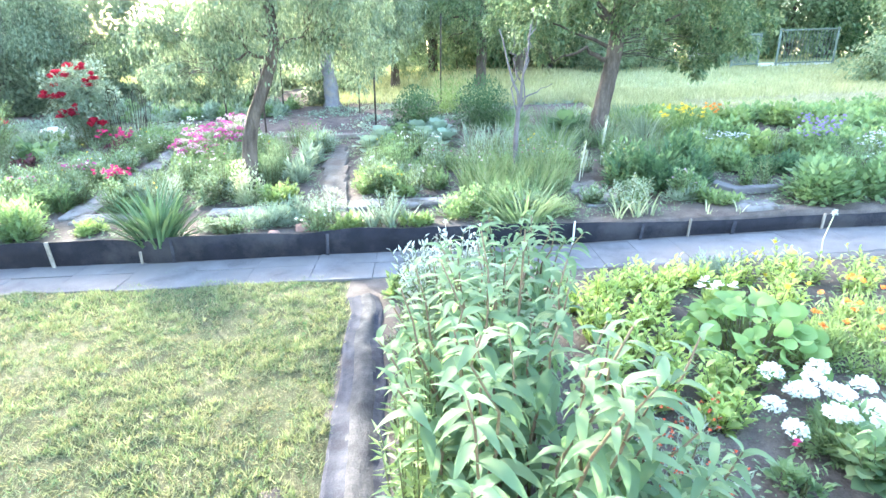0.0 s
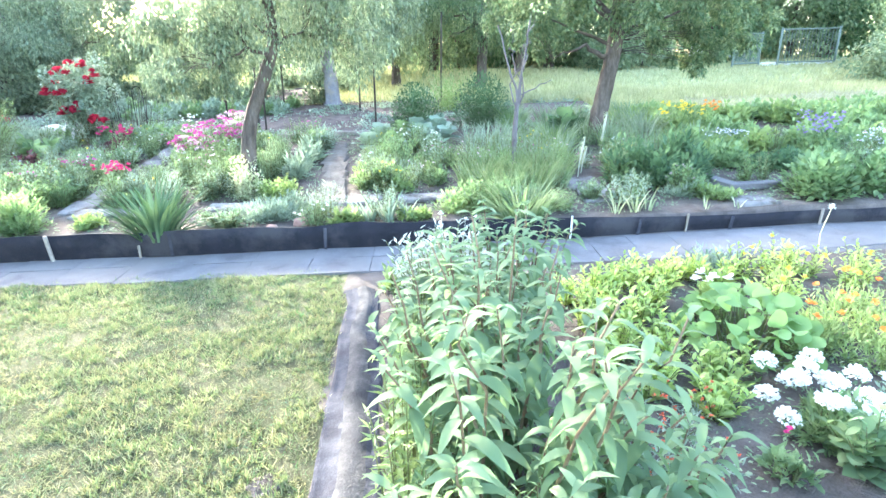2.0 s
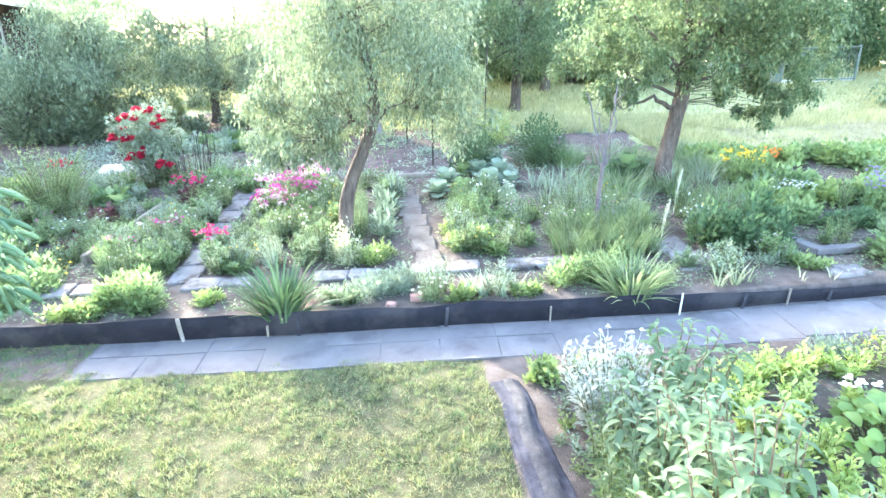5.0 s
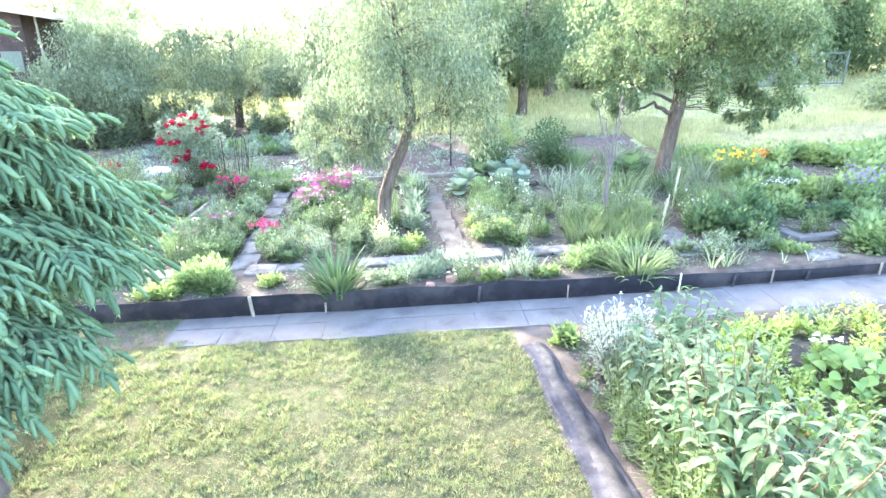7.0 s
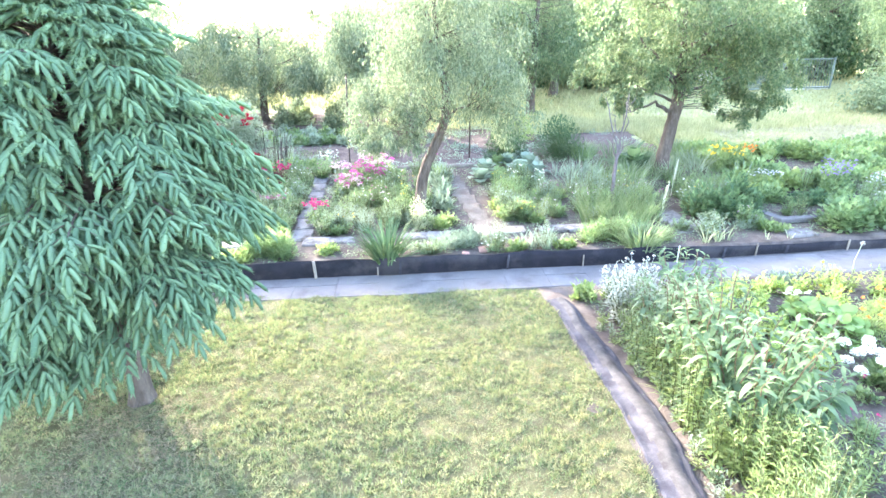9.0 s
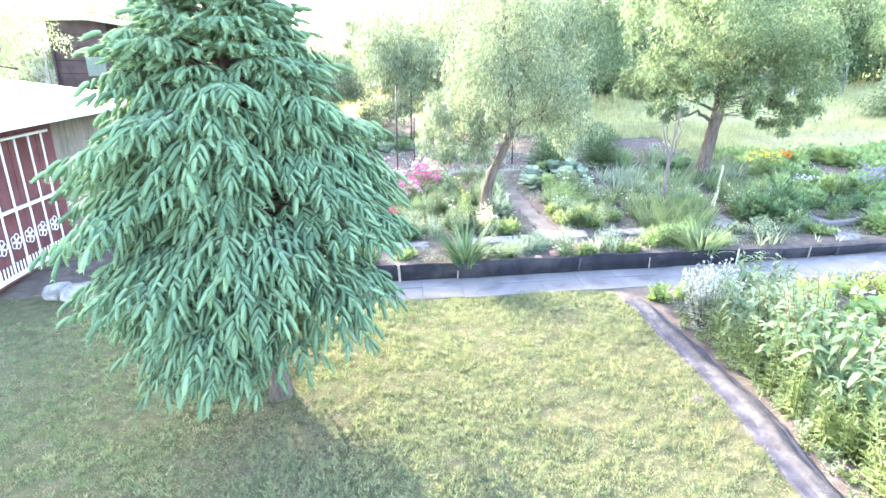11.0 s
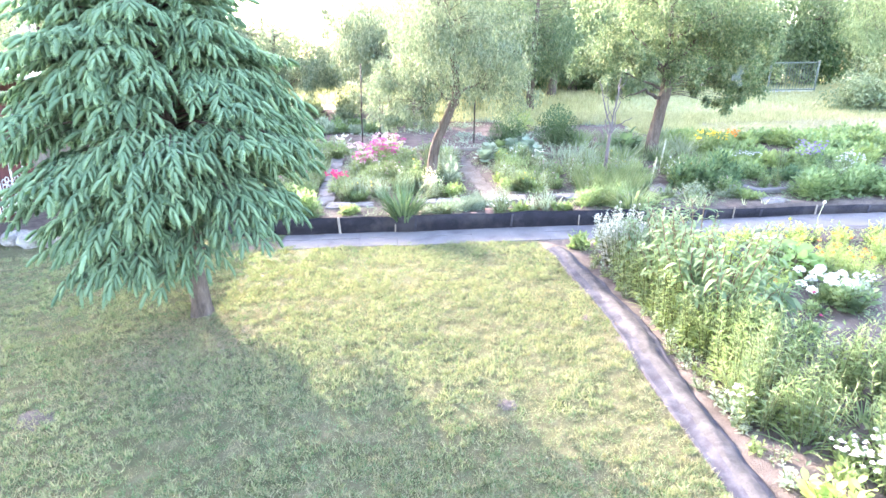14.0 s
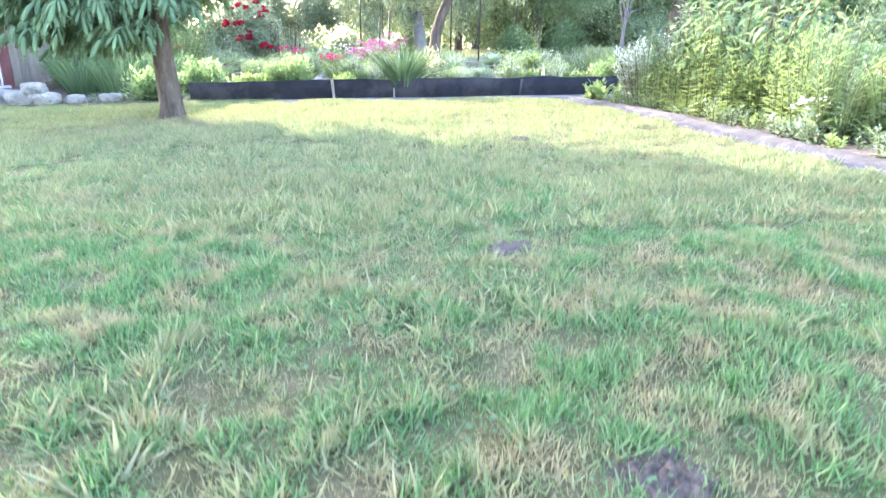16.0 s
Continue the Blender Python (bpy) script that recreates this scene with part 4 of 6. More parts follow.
            frond(p + d * sl * 0.25, d, sl * 0.8 + 0.06, droop + RNG.uniform(-0.2, 0.2))
        frond(line[-2], out, 0.16 * ln + 0.10, droop * 0.8)
    wv, wf = joined(wood)
    part("branchwork", np_mesh("branchwork", wv, wf, [M_BARK], smooth=True), ob, kind="stuff")
    nv, nf = stamp(twig_template(), np.array(origin), np.array(way), np.array(size))
    part("needles", np_mesh("needles", nv, nf, [L_SPRUCE]), ob, kind="stuff")


build_spruce()


def build_litter():
    """Dropped needles and dead thatch under the spruce."""
    n = 26000
    a, r = RNG.uniform(0, 6.28, n), RNG.random(n) ** 0.7
    x, y = -0.85 + np.cos(a) * r * 0.85, -3.1 + np.sin(a) * r * 0.95
    k = vnoise(x, y, 4.0, 71) + RNG.uniform(-0.3, 0.3, n) > r - 0.75
    grass_sheet("needle_litter", "brown fallen needles and thatch under the spruce", x[k], y[k], 0.03 + 0.03 * RNG.random(k.sum()), 2.5, L_DRY, 1.0)


build_litter()


# ---- garden plants ----
def stalks(ob, tops, r=0.006, mat=M_STEM, root=0.3, name="stemwork"):
    tops = np.asarray(tops, float)
    pieces = []
    for p in tops:
        a = np.array((p[0] * root, p[1] * root, -0.02))
        pieces.append(tube(*bough(a, p, r, r * 0.6, 0.0, 4, 0.03), 3))
    v, f = joined(pieces)
    part(name, np_mesh(name, v, f, [mat], smooth=True), ob, kind="stuff")


def dome(n, rx, ry, hz, shell=0.5, lobes=7):
    """Points filling a mound made of several uneven lobes, and their outward directions."""
    d = ball(n)
    d[:, 2] = np.abs(d[:, 2])
    r = RNG.random((n, 1)) ** (1 - shell * 0.8)
    if lobes < 2:
        return d * r * (rx, ry, hz), d
    a, m = RNG.uniform(0, 6.28, lobes), RNG.uniform(0.15, 0.75, lobes)
    c = np.stack([np.cos(a) * m * rx, np.sin(a) * m * ry, np.zeros(lobes)], -1)
    tall, wide = RNG.uniform(0.55, 1.15, lobes) * (1.1 - 0.35 * m), RNG.uniform(0.35, 0.6, lobes)
    k = RNG.integers(0, lobes, n)
    p = c[k] + d * r * np.stack([wide[k] * rx, wide[k] * ry, tall[k] * hz], -1)
    return p, d


def bush(name, label, category, x, y, rx, ry, hz, n, leaf, mat, template=LEAF, droop=0.0, upward=0.5, stems=9, stem_mat=M_STEM, wide=1.0, group="", base=0.0, lobes=7):
    ob = thing(name, label, category, x, y, group=group)
    p, d = dome(n, rx, ry, hz, 0.5, lobes)
    p[:, 2] += base
    way = d + RNG.normal(0, 0.45, (n, 3)) + np.array((0, 0, upward - droop))
    v, f = stamp(template, p, way, leaf * (0.65 + 0.7 * RNG.random(n)), wide=wide)
    part("foliage", np_mesh("foliage", v, f, [mat]), ob, kind="stuff")
    if stems:
        tops, _ = dome(stems, rx * 0.8, ry * 0.8, hz * 0.85, 1.0)
        tops[:, 2] = np.maximum(tops[:, 2] + base, 0.06)
        stalks(ob, tops, 0.005, stem_mat)
    return ob


def blooms(ob, points, size, mat, petals=6, name="blossom", label="", flat=0.5):
    """Flower heads: each a rosette of petals."""
    points = np.asarray(points, float)
    k = len(points)
    a = np.tile(np.arange(petals) * 2.4, k)
    tilt = np.tile(np.linspace(0.2, 1.0, petals), k)
    way = np.stack([np.cos(a) * tilt, np.sin(a) * tilt, np.full(len(a), 1.2 - flat) * (1.15 - tilt)], -1) + RNG.normal(0, 0.15, (len(a), 3))
    v, f = stamp(PETAL, np.repeat(points, petals, 0), way, size * (0.8 + 0.4 * RNG.random(k * petals)))
    return part(name, np_mesh(name, v, f, [mat]), ob, label, kind="stuff")


def sword_clump(name, label, category, x, y, n, length, mat, spread_=0.5, wide=1.0, group="", r=0.12, fans=1):
    """Sword leaves round one foot, grown in a number of separate fans."""
    ob = thing(name, label, category, x, y, group=group)
    a = RNG.uniform(0, 2 * np.pi, n)
    rr = r * RNG.random(n) ** 0.5
    o = np.stack([np.cos(a) * rr, np.sin(a) * rr, np.full(n, -0.02)], -1)
    lean = spread_ * RNG.random(n) ** 0.8 * np.where(RNG.random(n) < 0.22, 2.4, 1.0)
    way = np.stack([np.cos(a) * lean, np.sin(a) * lean, np.ones(n)], -1)
    up = np.stack([-np.cos(a), -np.sin(a), np.full(n, 0.3)], -1)
    tall = length * (0.6 + 0.45 * RNG.random(n))
    for pick in np.array_split(np.argsort(a), fans):
        v, f = stamp(SWORD, o[pick], way[pick], tall[pick], up=up[pick], wide=wide)
        part("leaf_fan" if fans > 1 else "foliage", np_mesh("leaf_fan", v, f, [mat]), ob, kind="stuff")
    return ob


def head_points(n, rx, ry, z0, z1):
    a, r = RNG.uniform(0, 2 * np.pi, n), RNG.random(n) ** 0.5
    return np.stack([np.cos(a) * r * rx, np.sin(a) * r * ry, RNG.uniform(z0, z1, n)], -1)


def airy(name, label, category, x, y, r, hh, stems, leaf, mat, template=NARROW, per=16, fan=0.7, wide=1.0, group="", rise=0.35, rot=0.0):
    """A loose perennial of many leafy stems; gives the thing and the stem tips."""
    ob = thing(name, label, category, x, y, group=group)
    a, m = RNG.uniform(0, 6.28, stems), RNG.random(stems) ** 0.5
    foot = np.stack([np.cos(a) * m * r * (1 - fan), np.sin(a) * m * r * (1 - fan), np.full(stems, -0.02)], -1)
    tip = np.stack([np.cos(a) * m * r, np.sin(a) * m * r, hh * RNG.uniform(0.6, 1.1, stems) * (1 - 0.3 * m)], -1) + RNG.normal(0, 0.03 * hh, (stems, 3))
    mid = foot * 0.62 + tip * 0.38 + np.array((0, 0, 0.16)) * hh
    u = np.linspace(0.12, 1.0, per)[None, :, None] + RNG.uniform(-0.03, 0.03, (stems, per, 1))
    p = (1 - u) ** 2 * foot[:, None] + 2 * u * (1 - u) * mid[:, None] + u ** 2 * tip[:, None]
    b = np.arange(per)[None] * 2.4 + RNG.uniform(0, 6.28, (stems, 1))
    w = np.stack([np.cos(b), np.sin(b), rise + 0.9 * u[..., 0] ** 3 + RNG.uniform(-0.35, 0.35, b.shape)], -1)
    ln = leaf * (1.15 - 0.55 * u[..., 0]) * RNG.uniform(0.75, 1.25, b.shape)
    v, f = stamp(template, p.reshape(-1, 3), w.reshape(-1, 3), ln.ravel(), wide=wide)
    part("foliage", np_mesh("foliage", v, f, [mat]), ob, kind="stuff")
    q = np.linspace(0, 1, 4)[None, :, None]
    c = (1 - q) ** 2 * foot[:, None] + 2 * q * (1 - q) * mid[:, None] + q ** 2 * tip[:, None]
    sv, sf = joined([tube(line, (0.004, 0.0035, 0.003, 0.002), 3) for line in c])
    part("stemwork", np_mesh("stemwork", sv, sf, [M_STEM]), ob, kind="stuff")
    return ob, tip


def flower_heads(ob, points, r, n, petal, mats, flat=0.6):
    """Rounded clusters of small petals, one mesh for each colour."""
    for k, mat in enumerate(mats):
        c = np.repeat(np.asarray(points)[k::len(mats)], n, 0)
        d = ball(len(c))
        d[:, 2] = np.abs(d[:, 2])
        v, f = stamp(PETAL, c + d * (r, r, r * flat), d + RNG.normal(0, 0.45, d.shape), petal, up=d)
        part("blossom", np_mesh("blossom", v, f, [mat]), ob, "rounded clusters of small petals", kind="stuff")


# ---- beds: the row behind the edging ----
def flowering(name, label, category, x, y, rx, ry, hz, n, leaf, mat, petal, heads, size, template=LEAF, spread_xy=0.9, z0=0.85, z1=1.15, petals=7, flat=0.5, group="", wide=1.0):
    ob = bush(name, label, category, x, y, rx, ry, hz, n, leaf, mat, template, group=group, wide=wide)
    blooms(ob, head_points(heads, rx * spread_xy, ry * spread_xy, hz * z0, hz * z1), size, petal, petals, flat=flat)
    return ob


bush("fern_leaf_shrub", "low feathery mid-green shrub hanging towards the edging", "shrub", -0.66, 0.40, 0.40, 0.26, 0.40, 2600, 0.07, L_MID, NARROW, wide=1.4)
bush("lady_mantle", "low yellow-green leafy plant at the edging", "plant", -1.12, 0.26, 0.32, 0.18, 0.18, 700, 0.06, L_LIME)
bush("round_green_bush", "dense rounded fresh-green bush", "shrub", -1.95, 0.85, 0.45, 0.40, 0.48, 2400, 0.06, L_MID)
bush("round_green_bush", "dense rounded fresh-green bush", "shrub", -2.35, 0.35, 0.40, 0.32, 0.42, 2000, 0.06, L_MID)
bush("yellow_leaf_plant", "small plant with pale yellow-green leaves", "plant", 0.10, 0.42, 0.18, 0.13, 0.15, 420, 0.05, L_LIME)
sword_clump("iris_clump", "dense clump of long green iris leaves over the edging", "iris", 0.86, 0.09, 140, 0.64, L_IRIS, 0.66, 0.75, r=0.15, fans=22)
bush("catmint_mound", "soft grey-green feathery mound", "plant", 1.72, 0.45, 0.42, 0.22, 0.20, 2300, 0.05, L_GREY, NARROW)
bush("catmint_mound", "soft grey-green feathery mound", "plant", 1.95, 0.58, 0.26, 0.18, 0.22, 1500, 0.05, L_GREY, NARROW)
bush("low_herb", "low green herb beside the edging", "plant", 1.30, 0.40, 0.24, 0.2, 0.14, 500, 0.05, L_GREY, NARROW)
for sx, sy, sl in ((2.72, 0.28, 0.34), (2.90, 0.24, 0.36), (3.05, 0.30, 0.30), (2.62, 0.35, 0.28)):
    sword_clump("pale_iris", "small iris fan of pale grey-green leaves", "iris", sx, sy, 16, sl, L_GREY, 0.45, 1.4, "pale irises", 0.05, 3)
bush("lime_low_plant", "low bright yellow-green leafy plant", "plant", 2.52, 0.20, 0.20, 0.12, 0.15, 330, 0.06, L_LIME)
bush("lime_low_plant", "low bright yellow-green leafy plant", "plant", 3.16, 0.20, 0.18, 0.12, 0.14, 300, 0.06, L_LIME)
bush("leafy_perennial", "mid-green leafy perennial beside the daylily", "plant", 3.52, 0.42, 0.30, 0.25, 0.30, 900, 0.055, L_MID, NARROW, wide=1.6)
sword_clump("daylily_clump", "yellowish-green daylily clump arching over the edging", "daylily", 4.10, 0.16, 230, 0.52, L_STRAW, 0.7, 0.6, r=0.2, fans=20)
for sx, sy, n in ((4.98, 0.22, 9), (5.17, 0.25, 12), (5.32, 0.30, 6), (5.85, 0.28, 6), (6.12, 0.22, 5)):
    sword_clump("variegated_iris", "striped white and green iris fan", "iris", sx, sy, n, 0.30 if sx < 5.4 else 0.16, L_PALE, 0.45, 1.2, "striped irises", 0.05, 2)
bush("lime_low_plant", "low sprawling yellow-green plant", "plant", 6.05, 0.48, 0.25, 0.14, 0.14, 420, 0.05, L_LIME)
bush("mint_bush", "large bright green leafy bush at the edging", "shrub", 7.2, 0.55, 0.60, 0.38, 0.44, 2600, 0.075, L_MID, wide=1.2)
bush("mint_bush", "large bright green leafy bush at the edging", "shrub", 8.2, 0.60, 0.60, 0.4, 0.46, 2400, 0.075, L_MID, wide=1.2)


def build_stone(name, label, x, y, size, mat, sink=0.3, seed=0, category="stone", rz=0.0, group="", z=None):
    bm = bmesh.new()
    bmesh.ops.create_icosphere(bm, subdivisions=3, radius=1)
    for v in bm.verts:
        c = v.co.copy()
        n = 1 + 0.22 * noise.noise(c * 1.6 + Vector((seed, 0, 0))) + 0.08 * noise.noise(c * 5 + Vector((0, seed, 0)))
        box = max(abs(c.x), abs(c.y), abs(c.z))
        c = c * (0.55 + 0.45 / box * 0.9) * n
        v.co = Vector((c.x * size[0], c.y * size[1], c.z * size[2]))
    ob = new(name, bm_mesh(bm, name, mat, True))
    ob.location = (x, y, (float(land(x, y)) if z is None else z) + size[2] * (1 - 2 * sink))
    ob.rotation_euler = (0, 0, rz)
    return tagged(ob, label, category, group)


build_stone("brick_lump", "broken pinkish brick lying in the bed", 2.09, 0.24, (0.075, 0.05, 0.045), M_BRICK, 0.2, 3)
build_stone("brick_lump", "broken pinkish brick lying in the bed", 1.85, 0.14, (0.05, 0.04, 0.03), M_BRICK, 0.2, 5)
for k, (sx, sy, a, b) in enumerate(((-1.62, 0.84, 0.19, 0.14), (-1.22, 0.86, 0.18, 0.12), (-0.12, 0.83, 0.19, 0.12), (0.25, 0.83, 0.17, 0.10), (1.20, 0.87, 0.18, 0.11), (1.55, 0.89, 0.16, 0.11), (2.22, 0.93, 0.19, 0.13), (2.60, 0.94, 0.17, 0.12), (3.15, 0.96, 0.19, 0.11), (3.52, 0.97, 0.17, 0.1), (5.00, 0.78, 0.20, 0.22), (4.94, 1.25, 0.17, 0.2), (6.35, 0.36, 0.19, 0.12))):
    ob = new("stepping_slab", box_mesh("stepping_slab", (2 * a, 2 * b, 0.05), M_BEDSLAB, 0.012, 0.02, seed=k + 20))
    ob.location, ob.rotation_euler = at(sx, sy, 0.015), (0.07, -0.03, 0.1 * math.sin(k * 2.3))
    tagged(ob, "flat grey concrete slab laid in the bed", "slab", "slabs between the beds")
for k in range(7):
    sx, sy = -0.36 - 0.02 * k, 1.10 + 0.45 * k
    ob = new("stepping_slab", box_mesh("stepping_slab", (0.28, 0.38, 0.05), M_BEDSLAB, 0.012, 0.02, seed=k + 50))
    ob.location, ob.rotation_euler = at(sx, sy, 0.012), (0.12, -0.03, 0.06 * math.sin(k * 1.7))
    tagged(ob, "flat grey concrete slab of the narrow bed path", "slab", "slabs of the narrow path")
for k in range(7):
    sx, sy = 2.24 - 0.05 * k, 1.22 + 0.40 * k
    ob = new("stepping_slab", box_mesh("stepping_slab", (0.30, 0.40, 0.05), M_EARTHPATH, 0.015, 0.03, seed=k + 70))
    ob.location, ob.rotation_euler = at(sx, sy, 0.0), (0.12, -0.03, 0.05 * math.sin(k * 2.7))
    tagged(ob, "earth-stained concrete slab of the narrow bed path", "slab", "slabs of the narrow path")


def plank(name, label, a, b, w, t, mat, category="plank", lift=0.0):
    a, b = Vector(at(*a)), Vector(at(*b))
    d = b - a
    ob = new(name, box_mesh(name, (d.length, w, t), mat, 0.008, 0.004))
    ob.matrix_world = Matrix.Translation((a + b) / 2 + Vector((0, 0, lift))) @ d.to_track_quat("X", "Z").to_matrix().to_4x4()
    return tagged(ob, label, category)


plank("bed_plank", "weathered grey plank edging a bed", (-1.67, 1.55), (-1.50, 3.4), 0.05, 0.14, M_WOOD, lift=0.05)
plank("kerb_slab", "pale concrete kerb around a bed", (6.27, 1.36), (6.42, 0.86), 0.14, 0.07, M_SLAB, "kerb", 0.02)
plank("kerb_slab", "pale concrete kerb around a bed", (6.36, 0.87), (7.15, 0.90), 0.12, 0.07, M_SLAB, "kerb", 0.025)
plank("log_border", "pale log bordering the dug plot", (0.9, 4.42), (3.0, 4.42), 0.07, 0.07, M_WOOD, "log", 0.03)

# ---- beds: flowers and vegetables ----
bush("variegated_euonymus", "cream and green variegated shrub round a trunk", "shrub", 1.28, 1.26, 0.24, 0.18, 0.55, 1500, 0.035, L_PALE, stems=12)
bush("low_green_perennial", "fresh green perennial beside the trunk", "plant", 1.61, 1.28, 0.26, 0.22, 0.26, 1000, 0.045, L_LIME)
for px_, py_, pr, ph, pm, nm, lb in ((0.40, 3.05, 0.34, 0.60, (P_PINK,), "pink_phlox", "tall pink phlox in full flower"), (0.62, 3.35, 0.28, 0.62, (P_PINK, P_PALEPINK), "pink_phlox", "tall phlox with pink and pale heads"), (0.46, 3.80, 0.26, 0.58, (P_PALEPINK,), "pale_phlox", "pale pink phlox in full flower"), (0.20, 2.75, 0.22, 0.46, (P_PINK, P_PALEPINK), "pink_phlox", "shorter pink phlox beside the path")):
    ob, tips = airy(nm, lb, "phlox", px_, py_, pr, ph, 34, 0.085, L_MID, NARROW, 16, 0.6, 1.5)
    flower_heads(ob, tips[:26], 0.042, 34, 0.022, pm)
flowering("white_phlox_low", "low white-flowered perennial in the bed", "perennial", -0.33, 4.3, 0.22, 0.2, 0.38, 600, 0.06, L_MID, P_WHITE, 22, 0.024, NARROW)
flowering("white_phlox_low", "low white-flowered perennial in the bed", "perennial", -0.05, 3.6, 0.2, 0.2, 0.34, 600, 0.06, L_GREY, P_PALEPINK, 45, 0.03, NARROW)
flowering("red_yarrow", "bright crimson yarrow with flat flower heads", "yarrow", -0.22, 1.54, 0.22, 0.18, 0.30, 800, 0.05, L_MID, P_CRIMSON, 34, 0.032, NARROW, z0=0.95, z1=1.2)
flowering("pink_dianthus", "pink-flowered low perennial in the bed", "perennial", -0.95, 2.2, 0.22, 0.2, 0.26, 700, 0.05, L_GREY, P_PINK, 40, 0.028, NARROW)
flowering("crimson_dahlia", "dark-leaved plant with crimson flowers", "perennial", -1.2, 3.6, 0.28, 0.22, 0.36, 900, 0.055, L_MAROON, P_CRIMSON, 40, 0.035)
bush("bright_fern", "bright green ferny clump of leaves", "fern", -0.97, 4.56, 0.42, 0.25, 0.30, 1500, 0.09, L_MID, NARROW, wide=1.3)
bush("maroon_coral_bells", "dark maroon leafy plant in the bed", "plant", -2.17, 3.02, 0.22, 0.2, 0.26, 600, 0.06, L_MAROON, wide=1.4)
bush("maroon_coral_bells", "dark maroon leafy plant in the bed", "plant", -2.12, 2.14, 0.20, 0.18, 0.22, 500, 0.06, L_MAROON, wide=1.4)
airy("feathery_green_shrub", "wide soft fresh-green bush", "shrub", -3.15, 3.53, 0.68, 1.12, 130, 0.06, L_MID, NARROW, 30, 0.7, 1.3)
airy("feathery_green_shrub", "wide soft grey-green bush", "shrub", -3.9, 3.2, 0.55, 0.7, 70, 0.06, L_GREY, NARROW, 26, 0.7, 1.3)
airy("pale_meadow_rue", "pale feathery yellow-green perennial", "perennial", -2.75, 3.35, 0.3, 0.6, 34, 0.07, L_STRAW, FINE, 26, 0.6, 1.3)
bush("wormwood_bush", "pale feathery grey-green perennial", "perennial", -2.6, 4.07, 0.35, 0.3, 0.52, 1500, 0.07, L_GREY, NARROW)
bush("yellow_leaf_shrub", "low bright yellow-leaved shrub", "shrub", -4.35, 4.29, 0.5, 0.4, 0.4, 1500, 0.06, L_LIME)
bush("hosta_clump", "green hosta with broad leaves", "hosta", -2.39, 3.69, 0.25, 0.22, 0.28, 70, 0.17, L_MID, BROAD, stems=0)
for sx, sy in ((1.40, 1.95), (1.38, 2.25), (1.36, 2.55), (1.34, 2.85)):
    airy("dill_plant", "feathery light green dill standing in a row", "herb", sx, sy, 0.13, 0.44, 40, 0.075, L_WEED, FINE, 26, 0.6, 1.0, "dill row", 0.8)
for sx, sy in ((1.68, 2.43), (1.7, 2.89), (1.64, 3.32), (1.72, 3.75), (1.66, 2.01)):
    bush("grey_leek_plant", "grey-green narrow-leaved vegetable in the bed", "vegetable", sx, sy, 0.16, 0.17, 0.25, 260, 0.13, L_GREY, NARROW, group="grey vegetables", stems=4)


def cabbage(x, y, r, mat, label):
    ob = thing("cabbage", label, "cabbage", x, y, group="cabbages")
    n = 16
    a, ring = np.arange(n) * 2.4, np.linspace(0.21, 1.14, n)
    o = np.stack([np.cos(a) * ring * 0.1 * r, np.sin(a) * ring * 0.1 * r, np.full(n, 0.05)], -1)
    way = np.stack([np.cos(a) * ring, np.sin(a) * ring, 1.35 - ring], -1)
    for k in range(n):
        v, f = stamp(BROAD, o[k:k + 1], way[k:k + 1], r * RNG.uniform(0.85, 1.1), up=[(-math.cos(a[k]), -math.sin(a[k]), 1.0)], wide=1.15)
        part("leaf", np_mesh("leaf", v, f, [mat], smooth=True), ob)
    stalks(ob, [(0, 0, 0.1)], 0.018)


for sx, sy, r in ((2.44, 3.43, 0.24), (2.58, 3.91, 0.25), (2.79, 3.53, 0.20), (2.89, 4.4, 0.2)):
    cabbage(sx, sy, r, L_GREY if sx < 2.7 else L_MID, "pale green cabbage with spreading leaves")
for sx, sy, r in ((3.21, 3.81, 0.26), (3.45, 4.23, 0.26), (3.53, 3.69, 0.22), (3.11, 4.34, 0.26), (3.42, 4.68, 0.24)):
    cabbage(sx, sy, r, L_BLUE, "blue-green cabbage with waxy leaves")
for sx, sy, m in ((2.52, 1.95, L_LIME), (2.6, 2.37, L_LIME), (2.53, 1.54, L_LIME), (2.98, 1.77, L_MID), (3.3, 1.95, L_LIME), (3.39, 1.54, L_MID), (3.0, 1.28, L_LIME), (2.63, 2.77, L_LIME), (3.2, 2.43, L_MID), (3.57, 2.37, L_LIME)):
    bush("salad_plant", "leafy salad plant in the vegetable bed", "vegetable", sx, sy, 0.13, 0.12, 0.16, 200, 0.065, m, LEAF, group="salad plants", stems=3, wide=1.2)
for sx, sy in ((3.37, 2.95), (2.94, 3.0), (3.16, 3.32)):
    flowering("flowering_kale", "vegetable gone to small pale flowers", "vegetable", sx, sy, 0.15, 0.15, 0.3, 200, 0.07, L_GREY, P_WHITE, 5, 0.02, group="flowering vegetables")
for sx, sy in ((3.95, 3.0), (4.26, 3.16), (4.11, 3.48), (4.48, 3.43), (3.9, 3.69), (4.32, 3.75), (4.63, 3.1)):
    sword_clump("garlic_plant", "tuft of blue-grey garlic leaves", "garlic", sx, sy, 34, 0.48, L_GREY, 0.7, 0.5, "garlic", 0.13)
for sx, sy in ((3.79, 1.14), (4.0, 0.85), (4.35, 1.03), (4.61, 1.25), (4.21, 1.43), (3.91, 1.54), (4.53, 1.6)):
    sword_clump("feather_grass", "tall fine yellow-green grass tuft", "grass", sx, sy, 150, 0.52, L_STRAW, 0.22, 0.2, "grass tufts", 0.17)
